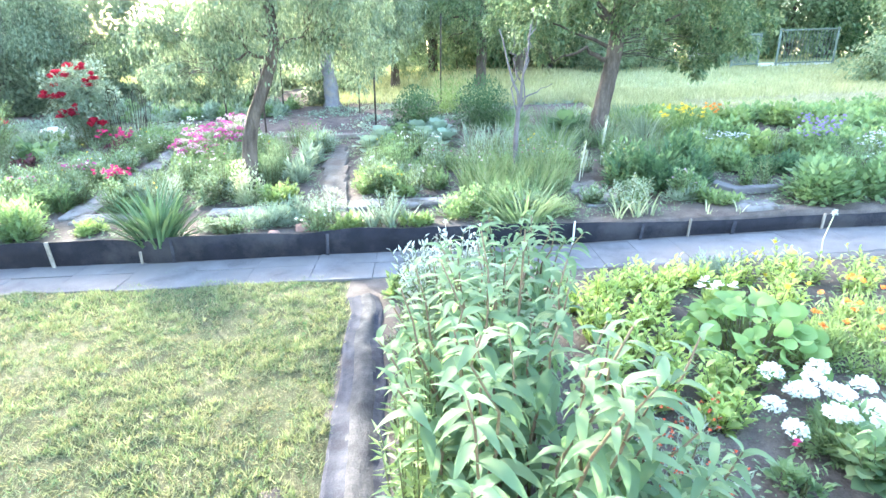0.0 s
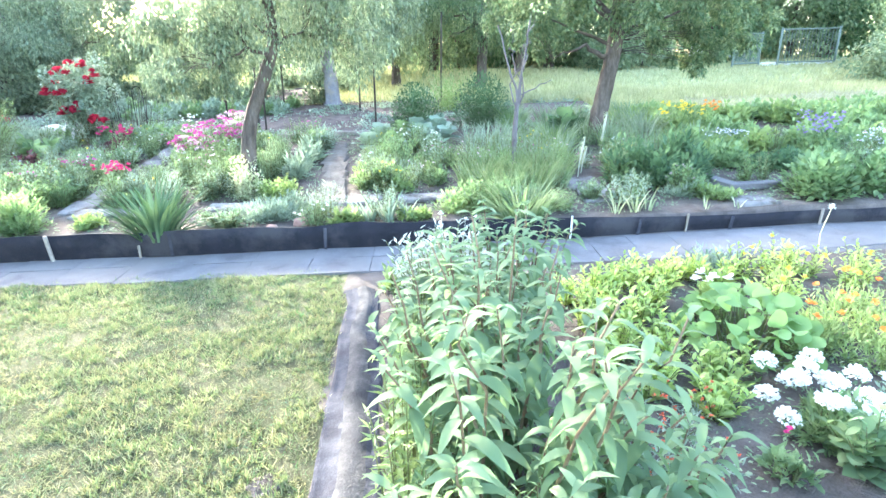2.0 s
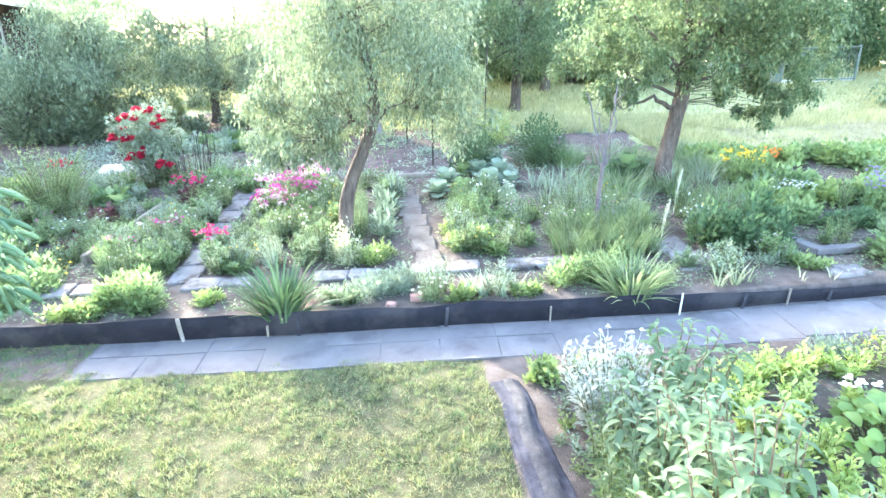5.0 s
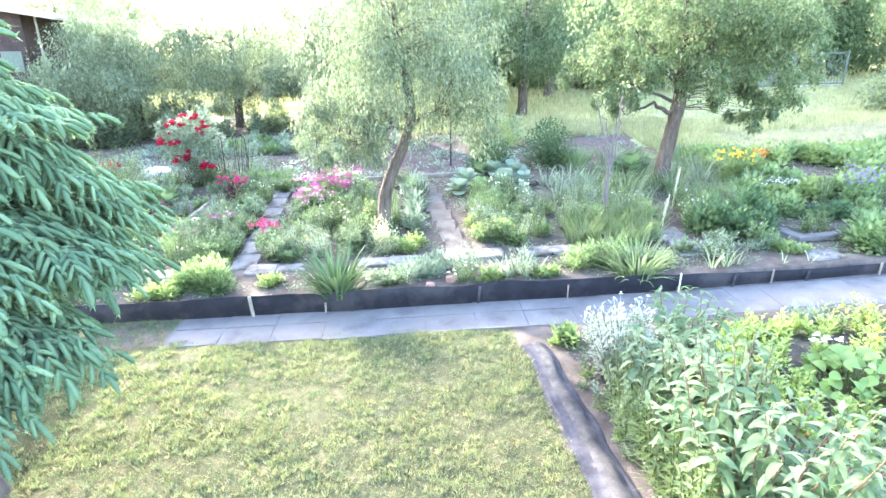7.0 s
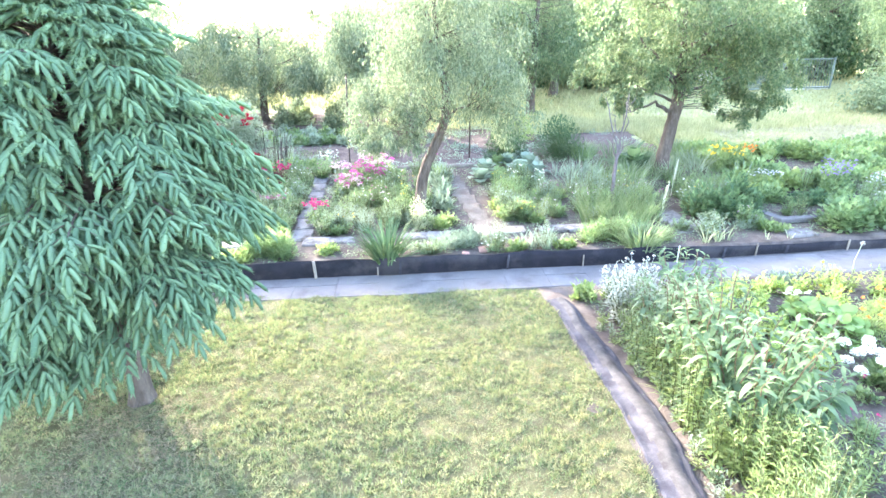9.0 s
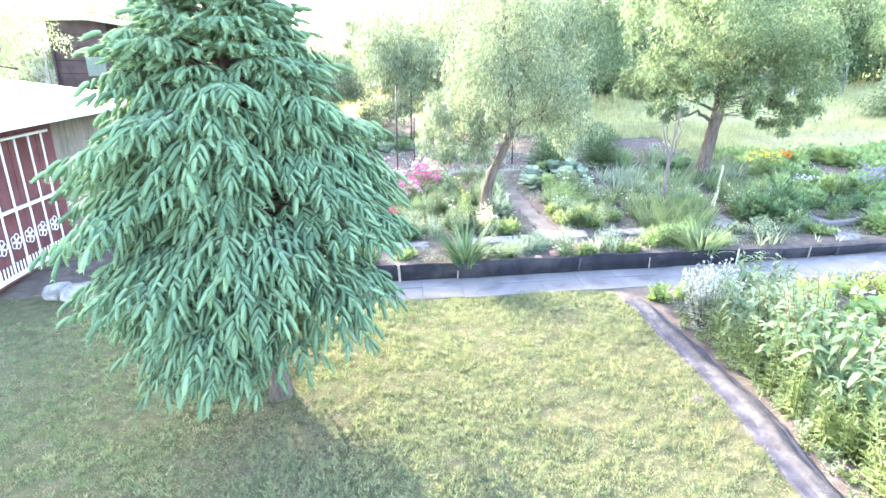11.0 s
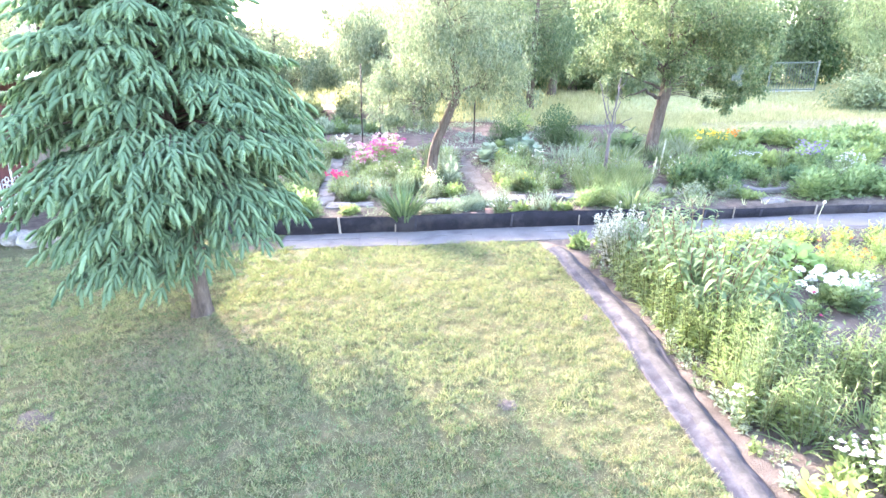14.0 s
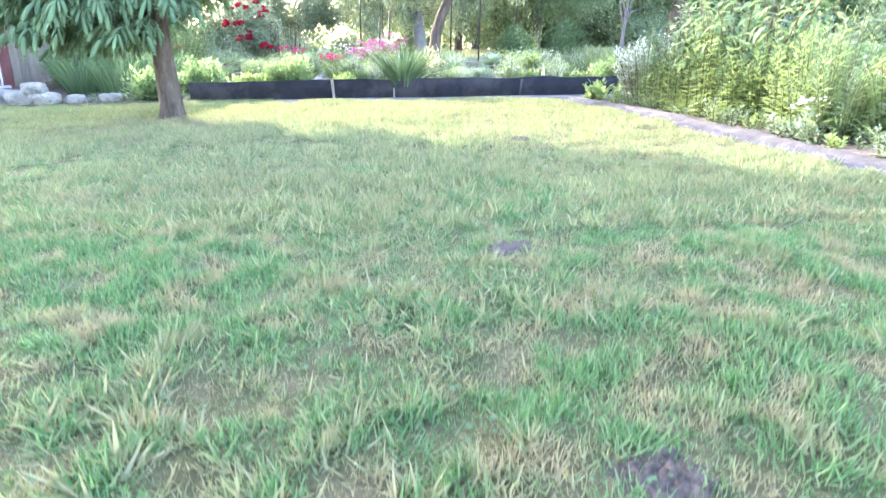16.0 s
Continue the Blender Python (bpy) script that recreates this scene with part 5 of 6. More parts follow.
bush("plantain_lily", "dark green hosta with large leaves", "hosta", 5.27, 3.69, 0.3, 0.25, 0.32, 60, 0.24, L_DARK, BROAD, stems=0)


def mullein(x, y, hh):
    ob = thing("mullein_spike", "pale tall mullein flower spike", "mullein", x, y, group="mullein spikes")
    v, f = tube(np.array([(0, 0, 0), (0.01, 0, hh * 0.45), (0.03, 0, hh * 0.75), (0.05, 0, hh)]), (0.006, 0.008, 0.014, 0.004), 8, 0.12)
    part("spike", np_mesh("spike", v, f, [L_SILVER], smooth=True), ob)
    n = 60
    z = hh * (0.35 + 0.65 * RNG.random(n))
    a = RNG.uniform(0, 6.28, n)
    v, f = stamp(LEAF, np.stack([np.full(n, 0.03) * z / hh, np.zeros(n), z], -1), np.stack([np.cos(a), np.sin(a), np.full(n, 0.7)], -1), 0.035)
    part("bracts", np_mesh("bracts", v, f, [L_PALE]), ob, kind="stuff")


for sx, sy, hh in ((4.95, 1.48, 0.46), (5.42, 2.25, 0.6), (5.05, 1.72, 0.3)):
    mullein(sx, sy, hh)
bush("peony_bush", "rounded dark green peony bush without flowers", "peony", 5.60, 1.20, 0.42, 0.35, 0.52, 2200, 0.085, L_DARK, NARROW, wide=2.0)
bush("peony_bush", "rounded dark green peony bush without flowers", "peony", 5.98, 1.35, 0.40, 0.38, 0.52, 2200, 0.085, L_DARK, NARROW, wide=2.0)
bush("weedy_tuft", "straggling grey-green weeds on bare soil", "weeds", 5.85, 0.72, 0.3, 0.18, 0.2, 700, 0.06, L_GREY, NARROW)
bush("weedy_tuft", "straggling grey-green weeds on bare soil", "weeds", 5.25, 0.62, 0.22, 0.18, 0.14, 400, 0.06, L_MID, NARROW)
flowering("yellow_lily", "green perennial with yellow flowers", "lily", 6.92, 3.40, 0.40, 0.28, 0.42, 1500, 0.09, L_MID, P_YELLOW, 40, 0.038, NARROW, z0=0.72)
flowering("orange_lily", "small plant with orange flowers", "lily", 7.33, 3.38, 0.14, 0.12, 0.42, 260, 0.08, L_MID, P_ORANGE, 10, 0.04, NARROW)
flowering("pale_lilac_perennial", "low perennial with pale lilac flowers", "perennial", 7.1, 2.45, 0.36, 0.22, 0.26, 1000, 0.05, L_MID, P_LILAC, 50, 0.018)
flowering("purple_delphinium", "perennial with violet-blue flower spikes", "delphinium", 7.98, 2.01, 0.30, 0.22, 0.50, 1100, 0.06, L_MID, P_PURPLE, 90, 0.024, z0=0.6, z1=1.1)
flowering("purple_delphinium", "perennial with violet-blue flower spikes", "delphinium", 8.57, 1.77, 0.26, 0.22, 0.34, 800, 0.06, L_MID, P_LILAC, 60, 0.02, z0=0.6, z1=1.1)
for sx, sy, r, m in ((6.81, 1.77, 0.35, L_MID), (7.27, 1.66, 0.38, L_DARK), (7.67, 1.48, 0.3, L_MID), (8.38, 1.37, 0.4, L_MID), (9.06, 1.14, 0.45, L_MID)):
    bush("bed_perennial", "leafy green perennial beside the kerb", "perennial", sx, sy, r, r * 0.8, 0.26, 1100, 0.06, m, group="perennials by the kerb")
rnd = random.Random(77)
for k in range(60):
    sx, sy = rnd.uniform(6.7, 11.5), rnd.uniform(2.3, 4.7)
    bush("potato_plant", "leafy potato plant in the far plot", "potato", sx, sy, 0.38, 0.35, rnd.uniform(0.24, 0.36), 620, 0.085, (L_MID, L_MID, L_LIME)[k % 3], wide=1.2, group="potato plants", stems=4)
for k in range(46):
    sx, sy = rnd.uniform(4.6, 6.9), rnd.uniform(2.0, 3.9) if k < 24 else rnd.uniform(3.9, 5.2)
    sword_clump("tall_weed_grass", "tall green grass between the beds", "grass", sx, sy, 60, rnd.uniform(0.35, 0.55), (L_WEED, L_MID, L_GREY)[k % 3], 0.4, 0.45, "tall grass", 0.2)
bush("round_box_shrub", "clipped round dark green shrub", "shrub", 3.09, 4.72, 0.46, 0.42, 0.74, 4600, 0.042, L_IRIS, lobes=1)
bush("round_box_shrub", "clipped round dark green shrub", "shrub", 4.2, 4.85, 0.55, 0.5, 0.85, 5600, 0.042, L_IRIS, lobes=1)
bush("young_willow", "yellow-green young shrub beyond the plot", "shrub", 3.7, 6.6, 0.5, 0.4, 0.8, 1400, 0.08, L_LIME, NARROW)

# soft filling plants of the flower beds
kinds = (("flower_bed_perennial", "fresh green leafy perennial in the bed", L_MID, 0.07, LEAF, 0.9), ("grey_leaf_perennial", "loose grey-green perennial in the bed", L_GREY, 0.07, NARROW, 1.2), ("lime_leaf_perennial", "pale green leafy perennial in the bed", L_WEED, 0.065, LEAF, 0.8), ("narrow_leaf_perennial", "narrow-leaved green perennial in the bed", L_MID, 0.09, NARROW, 1.0), ("feathery_perennial", "feathery light green perennial in the bed", L_STRAW, 0.075, FINE, 1.0), ("grey_leaf_perennial", "feathery grey-green perennial in the bed", L_GREY, 0.08, FINE, 1.2))
areas = ((-1.45, -0.60, 1.15, 3.2, 40), (-0.1, 1.15, 1.15, 3.5, 46), (-3.3, -1.75, 1.2, 3.2, 30), (-2.8, -0.3, 3.3, 4.9, 26), (2.55, 3.75, 1.15, 3.4, 26), (0.2, 1.9, 3.4, 4.3, 12), (3.7, 5.0, 1.6, 3.0, 14), (3.2, 4.7, 0.3, 0.75, 6), (5.2, 6.3, 1.5, 2.3, 8), (1.1, 3.0, 0.2, 0.45, 4), (4.3, 6.0, 0.35, 0.9, 7), (-4.6, -3.0, 2.2, 5.0, 14))
spots = [(rnd.uniform(a, b), rnd.uniform(c, d)) for a, b, c, d, n in areas for _ in range(n)]
petals = (P_WHITE, P_PALEPINK, P_YELLOW, P_PINK, P_LILAC)
for k, (sx, sy) in enumerate(spots):
    nm, lb, mt, lf, tp, wd = kinds[(k * 7 + k // 3) % 6]
    r = rnd.uniform(0.14, 0.27)
    ob, tips = airy(nm, lb, "perennial", sx, sy, r, rnd.uniform(0.18, 0.42), 24, lf, mt, tp, 18, 0.65, wd, "bed perennials")
    if k % 6 == 0:
        blooms(ob, tips[:9], 0.02, petals[(k // 6) % 5], 6)


wild = (("wild_aster", "fine-leaved pale green wild aster", L_WEED, FINE), ("love_in_a_mist", "thread-leaved soft green annual", L_STRAW, FINE), ("tall_chamomile", "wiry green chamomile with few flowers", L_MID, NARROW), ("grey_wormwood", "thin grey-green wormwood stems", L_GREY, FINE), ("self_sown_poppy", "loose pale green self-sown annual", L_WEED, NARROW))
more = ((-1.45, -0.60, 1.1, 3.3, 26), (-0.15, 1.2, 1.1, 3.6, 34), (2.5, 3.8, 1.1, 3.3, 26), (3.7, 5.0, 1.0, 3.0, 20), (5.1, 6.3, 1.5, 2.6, 16), (-2.9, -1.8, 1.1, 4.6, 18), (6.6, 9.0, 1.1, 2.3, 16))
for k, (sx, sy) in enumerate([(rnd.uniform(a, b), rnd.uniform(c, d)) for a, b, c, d, n in more for _ in range(n)]):
    nm, lb, mt, tp = wild[(k * 3 + k // 5) % 5]
    ob, tips = airy(nm, lb, "perennial", sx, sy, rnd.uniform(0.10, 0.2), rnd.uniform(0.24, 0.5), 14, 0.065, mt, tp, 20, 0.6, 1.1, "wild bed flowers", 0.55)
    if k % 4 == 0:
        blooms(ob, tips[:5], 0.018, petals[(k // 4) % 5], 6)


def build_weed_cover():
    """Seedlings and low weeds on the open soil."""
    x, y = RNG.uniform(-3.4, 9.5, 150000), RNG.uniform(-5.6, 4.5, 150000)
    keep = ((y > 0.12 + edge_y(x)) & ((y < 4.3) | (x < 0.2)) | ((y < -0.72) & (x > strip_x(y) + 0.36) & (x < 7.5))) & (vnoise(x, y, 2.1, 51) + 0.8 * vnoise(x, y, 6.5, 53) + RNG.uniform(-0.3, 0.3, len(x)) > 0.02)
    keep &= ~((y > 0.70) & (y < 1.06) & (x > -1.8) & (x < 3.7))
    keep &= ~((np.abs(x + 0.32 + 0.044 * y) < 0.16) & (y > 0.9) & (y < 3.8)) & ~((np.abs(x - 2.39 + 0.125 * y) < 0.17) & (y > 0.9) & (y < 3.7))
    x, y = x[keep], y[keep]
    n = len(x)
    a = RNG.uniform(0, 6.28, n)
    z = land(x, y) + 0.012 + 0.05 * RNG.random(n) ** 2
    v, f = stamp(LEAF, np.stack([x, y, z], -1), np.stack([np.cos(a), np.sin(a), RNG.uniform(-0.1, 1.0, n)], -1), 0.018 + 0.03 * RNG.random(n) ** 2, wide=0.9)
    tagged(new("low_weeds", np_mesh("low_weeds", v, f, [L_WEED])), "seedlings and low green weeds on the soil", "weeds", kind="stuff")


build_weed_cover()


def build_plot_weeds():
    """Sparse seedlings over the dug plots behind the beds."""
    x, y = RNG.uniform(-6, 6.4, 60000), RNG.uniform(4.4, 8.6, 60000)
    k = vnoise(x, y, 1.3, 81) + 0.9 * vnoise(x, y, 4.5, 83) + RNG.uniform(-0.25, 0.25, len(x)) > 0.22
    x, y = x[k], y[k]
    n = len(x)
    a = RNG.uniform(0, 6.28, n)
    v, f = stamp(LEAF, np.stack([x, y, land(x, y) + 0.01 + 0.06 * RNG.random(n) ** 2], -1), np.stack([np.cos(a), np.sin(a), RNG.uniform(0, 1.2, n)], -1), 0.03 + 0.05 * RNG.random(n) ** 2)
    tagged(new("plot_weeds", np_mesh("plot_weeds", v, f, [L_GREY])), "grey-green seedlings scattered over the dug plots", "weeds", kind="stuff")


build_plot_weeds()
for k in range(26):
    sx, sy = -3.6 + 0.33 * (k % 13) + rnd.uniform(-0.08, 0.08), 7.0 + 0.9 * (k // 13) + rnd.uniform(-0.1, 0.1)
    bush("far_vegetable", "pale green vegetable in a far row", "vegetable", sx, sy, 0.28, 0.25, rnd.uniform(0.18, 0.3), 420, 0.085, (L_GREY, L_MID)[k % 2], group="far vegetable rows", stems=4)
for k in range(10):
    sx, sy = rnd.uniform(-3.6, -0.6), rnd.uniform(5.4, 6.4)
    sword_clump("grass_tuft", "rough grass tuft between the plots", "grass", sx, sy, 90, 0.22, L_STRAW, 0.7, 0.4, "rough grass", 0.3)

# ---- the rose, its trellis, rock ----
def build_rose():
    ob, _ = airy("climbing_rose", "tall rose bush with clusters of red blooms", "rose", -2.12, 4.62, 0.56, 1.2, 50, 0.06, L_GREY, LEAF, 30, 0.75, 1.1)
    n = 5200
    d = ball(n)
    p = d * RNG.random((n, 1)) ** 0.45 * (0.50, 0.34, 0.50) + (0, 0, 0.78)
    p += 0.10 * np.sin(p[:, [1, 2, 0]] * 11) + 0.05 * np.sin(p[:, [2, 0, 1]] * 23)
    v, f = stamp(LEAF, p, d + RNG.normal(0, 0.6, (n, 3)), 0.045 + 0.02 * RNG.random(n))
    part("upper_foliage", np_mesh("upper_foliage", v, f, [L_GREY]), ob, kind="stuff")
    for bx, by, bz in ((-0.32, -0.15, 0.98), (-0.2, -0.2, 1.12), (-0.42, -0.2, 0.80), (-0.50, -0.1, 0.72), (-0.22, -0.3, 0.72), (-0.12, -0.3, 0.78), (-0.05, -0.25, 1.05), (0.18, -0.2, 1.16), (0.26, -0.15, 1.05), (0.22, -0.2, 0.96), (-0.02, -0.35, 0.50), (0.02, -0.3, 0.56), (0.22, -0.35, 0.36), (0.32, -0.3, 0.40), (0.42, -0.3, 0.33), (-0.15, -0.35, 0.52), (0.05, -0.2, 1.2)):
        v, f = [], []
        n = 26
        a, t = np.arange(n) * 2.4, np.linspace(0.05, 1.14, n)
        o = np.tile(np.array((bx, by, bz)), (n, 1)) + np.repeat(RNG.normal(0, 0.03, (n // 13, 3)), 13, 0)
        v, f = stamp(PETAL, o, np.stack([np.cos(a) * t, np.sin(a) * t, 1.2 - t], -1), 0.098)
        part("bloom", np_mesh("bloom", v, f, [P_RED]), ob, "full red rose bloom")


build_rose()


def build_trellis(x=-1.55, y=4.7):
    ob = thing("garden_arch", "rusty arched plant support with dry stems", "trellis", x, y)
    for dx in (-0.25, 0.15):
        a = np.linspace(0, np.pi, 12)
        line = np.stack([dx + 0.08 * np.cos(a) + 0.08, np.zeros(12), 0.75 + 0.10 * np.sin(a)], -1)
        line = np.concatenate([[(dx + 0.16, 0, -0.05)], line, [(dx, 0, -0.05)]])
        v, f = tube(line, np.full(len(line), 0.005), 6)
        part("hoop", np_mesh("hoop", v, f, [M_IRON], smooth=True), ob)
    stalks(ob, np.stack([RNG.uniform(-0.3, 0.5, 26), RNG.uniform(-0.1, 0.1, 26), RNG.uniform(0.4, 0.85, 26)], -1), 0.006, M_BARK, 0.8, "dry_stem")


build_trellis()


def build_can(x=-1.42, y=2.45):
    bm = bmesh.new()
    bmesh.ops.create_cone(bm, cap_ends=True, segments=16, radius1=0.05, radius2=0.06, depth=0.16)
    ob = new("white_pot", bm_mesh(bm, "white_pot", M_WHITE, True))
    ob.location, ob.rotation_euler = at(x, y, 0.075), (0.25, 0.3, 0)
    tagged(ob, "small white pot tipped beside the plank", "pot")


build_can()
bush("dry_shrub", "grey twiggy shrub with small leaves", "shrub", -1.4, 5.33, 0.4, 0.3, 0.85, 1700, 0.045, L_GREY, NARROW, stems=20, stem_mat=M_BARK)
build_stone("pale_boulder", "large pale flat boulder among the beds", -2.95, 5.33, (0.42, 0.26, 0.13), M_PALEROCK, 0.2, 9, "boulder")
flowering("red_salvia", "red-flowered perennial beside the boulder", "perennial", -3.63, 4.74, 0.22, 0.2, 0.42, 500, 0.06, L_MID, P_RED, 40, 0.03, NARROW)
flowering("red_salvia", "red-flowered perennial by the stones", "perennial", -4.37, 2.19, 0.4, 0.3, 0.62, 1300, 0.09, L_MID, P_RED, 12, 0.05, NARROW)
for sx, sy in ((-3.63, 1.14), (-3.12, 1.03), (-2.76, 1.72), (-4.01, 1.72), (-3.43, 2.19)):
    sword_clump("reed_leaf_plant", "tall fresh-green narrow-leaved plant", "perennial", sx, sy, 150, 0.72, L_DARK, 0.35, 0.4, "tall perennials", 0.22)
for k, (sx, sy, a, b, c, z) in enumerate(((-3.75, -0.05, 0.16, 0.12, 0.08, None), (-3.45, -0.1, 0.14, 0.11, 0.07, None), (-4.05, 0.0, 0.18, 0.13, 0.09, None), (-3.62, -0.02, 0.21, 0.12, 0.07, 0.0), (-3.15, 0.0, 0.10, 0.08, 0.05, None), (-2.8, 0.15, 0.12, 0.08, 0.05, None), (-4.35, 0.1, 0.15, 0.12, 0.08, None))):
    build_stone("rockery_stone", "pale grey rounded stone of the rockery edge", sx, sy, (a * 1.2, b * 1.2, c * 1.25), M_STONE, 0.15, 30 + k, "stone", k * 0.7, "rockery stones", z)

# ---- poles, wires, gates ----
for x, y, hh in ((-0.04, 5.0, 1.75), (2.41, 5.12, 1.6), (0.53, 5.19, 1.1), (3.6, 7.5, 1.8), (1.95, 7.0, 1.5), (0.3, 7.6, 1.5), (0.32, 5.52, 1.0)):
    ob = thing("vine_pole", "thin dark iron pole standing in the plot", "pole", x, y, group="iron poles")
    v, f = tube(np.array([(0, 0, -0.1), (0, 0, hh * 0.5), (0.01, 0, hh)]), (0.016, 0.016, 0.014), 8)
    part("shaft", np_mesh("shaft", v, f, [M_IRON], smooth=True), ob)
    part("cap", box_mesh("cap", (0.04, 0.04, 0.012), M_IRON, 0.003, 0, (0.01, 0, hh)), ob)


def build_gate(name, label, a, b, hh, bars):
    a, b = Vector(a), Vector(b)
    ob = thing(name, label, "gate", a.x, a.y, a.z)
    d = b - a
    n = d.normalized()

    def rod(nm, p, q, r):
        v, f = tube(np.array([p, (Vector(p) + Vector(q)) / 2, q]), (r, r, r), 6)
        part(nm, np_mesh(nm, v, f, [M_GATE]), ob)

    rod("post", (0, 0, -0.1), (0, 0, hh + 0.06), 0.035)
    rod("post", d + Vector((0, 0, -0.1)), d + Vector((0, 0, hh + 0.06)), 0.035)
    rod("rail", Vector((0, 0, 0.12)), d + Vector((0, 0, 0.12)), 0.025)
    rod("rail", Vector((0, 0, hh)), d + Vector((0, 0, hh)), 0.025)
    for k in range(1, bars):
        p = d * (k / bars)
        rod("bar", p + Vector((0, 0, 0.12)), p + Vector((0, 0, hh + 0.05)), 0.009)
    return ob


build_gate("steel_gate", "tall green steel bar gate at the meadow's far edge", (14.05, 13.1, 1.38), (15.75, 13.0, 1.42), 1.05, 17)
build_gate("wire_gate", "green steel gate frame covered with mesh", (12.5, 12.8, 1.34), (13.4, 13.0, 1.36), 0.95, 24)
plank("gate_plinth", "pale concrete sill under the gate", (13.6, 13.25), (15.9, 13.2), 0.12, 0.16, M_WHITE, "sill", 0.02)
plank("gate_brace", "slanting dark steel brace of the fence", (11.6, 12.6), (12.45, 12.75), 0.05, 0.05, M_GATE, "brace", 0.35)
build_stone("white_sack", "bright white object by the thicket", 13.1, 16.5, (0.26, 0.22, 0.36), M_WHITE, 0.05, 4, "sack")

# ---- sheds ----
def build_summer_shed():
    x1, y0, y1 = -5.1, -0.2, 4.0
    g = float(land(x1, 1.0))
    ob = thing("garden_shed", "maroon-boarded garden shed with white ornamental grille", "shed", x1, 1.5, g)
    for k in range(11):
        yy = y0 + 0.2 * k - 1.5
        part("board", box_mesh("board", (0.03, 0.19, 2.05), M_MAROON, 0.004, 0, (-0.03, yy + 0.1, 1.02)), ob)
    for k in range(10):
        yy = 2.0 + 0.2 * k - 1.5
        part("board", box_mesh("board", (0.03, 0.19, 2.05), M_WOOD, 0.004, 0.004, (-0.03, yy + 0.1, 1.02), k), ob)
    part("back_wall", box_mesh("back_wall", (2.6, 0.05, 2.05), M_WOOD, 0.004, 0, (-1.4, y1 - 1.5 + 0.03, 1.02)), ob)
    part("front_wall", box_mesh("front_wall", (2.6, 0.05, 2.05), M_MAROON, 0.004, 0, (-1.4, y0 - 1.5 - 0.03, 1.02)), ob)
    part("side_wall", box_mesh("side_wall", (0.05, y1 - y0, 2.05), M_WOOD, 0.004, 0, (-2.7, (y0 + y1) / 2 - 1.5, 1.02)), ob)
    roof = part("roof", box_mesh("roof", (3.6, y1 - y0 + 0.7, 0.05), M_WHITE, 0.006, 0), ob, "low white sheet roof")
    roof.location, roof.rotation_euler = (-1.12, (y0 + y1) / 2 - 1.4, 2.30), (0, 0.13, 0)
    part("fascia", box_mesh("fascia", (0.04, y1 - y0 + 0.46, 0.10), M_DARKBOARD, 0.004, 0, (0.16, (y0 + y1) / 2 - 1.5, 2.05)), ob)
    grille = part("grille", box_mesh("grille", (-0.05, 1.72, 0.035), M_WHITE, 0.004, 0, (0.08, -0.65, 0.12)), ob, "white scrolled metal grille")
    part("rail", box_mesh("rail", (-0.05, 1.72, 0.03), M_WHITE, 0.004, 0, (0.08, -0.65, 1.85)), grille)
    part("rail", box_mesh("rail", (-0.05, 1.72, 0.03), M_WHITE, 0.004, 0, (0.08, -0.65, 0.95)), grille)
    for k in range(6):
        part("bar", box_mesh("bar", (0.02, 0.025, 1.75), M_WHITE, 0.003, 0, (0.08, -1.38 + 0.29 * k, 0.98)), grille)
    for k in range(22):
        part("picket", box_mesh("picket", (0.014, 0.02, 0.16), M_WHITE, 0.003, 0, (0.08, -1.36 + 0.068 * k, 0.21)), grille)
    for k in range(5):
        for m in range(5):
            a = np.linspace(0, 2 * np.pi, 13)
            c = 2 * np.pi * m / 5
            line = np.stack([np.full(13, 0.09), -1.24 + 0.29 * k + 0.06 * np.cos(c) + 0.045 * np.cos(a), 0.55 + 0.06 * np.sin(c) + 0.045 * np.sin(a)], -1)
            v, f = tube(line, np.full(13, 0.007), 5)
            part("scroll", np_mesh("scroll", v, f, [M_WHITE], smooth=True), grille)


build_summer_shed()


def build_dark_shed(x=-8.5, y=10.8):
    g = float(land(x, y))
    ob = thing("dark_shed", "small dark wooden shed with white corner posts", "shed", x, y, g)
    for k in range(9):
        part("board", box_mesh("board", (1.5, 0.04, 0.33), M_DARKBOARD, 0.006, 0, (0, -0.8, 0.18 + 0.34 * k)), ob)
    part("side_wall", box_mesh("side_wall", (-0.03, 1.83, 3.05), M_DARKBOARD, 0.006, 0, (0.74, 0, 1.53)), ob)
    part("side_wall", box_mesh("side_wall", (-0.03, 1.83, 3.05), M_DARKBOARD, 0.006, 0, (-0.74, 0, 1.53)), ob)
    roof = part("roof", box_mesh("roof", (2.9, 2.4, 0.08), M_ROOF, 0.01, 0), ob, "beige sheet roof")
    roof.location, roof.rotation_euler = (0.3, 0, 3.12), (0, 0.16, 0)
    for dx in (-1.0, 1.06):
        part("corner_post", box_mesh("corner_post", (0.045, 0.045, 3.0), M_STAKE, 0.006, 0, (dx, -0.83, 1.53)), ob)
    part("window", box_mesh("window", (0.5, 0.03, 0.5), M_GATE, 0.004, 0, (0.3, -0.83, 1.9)), ob)


build_dark_shed()


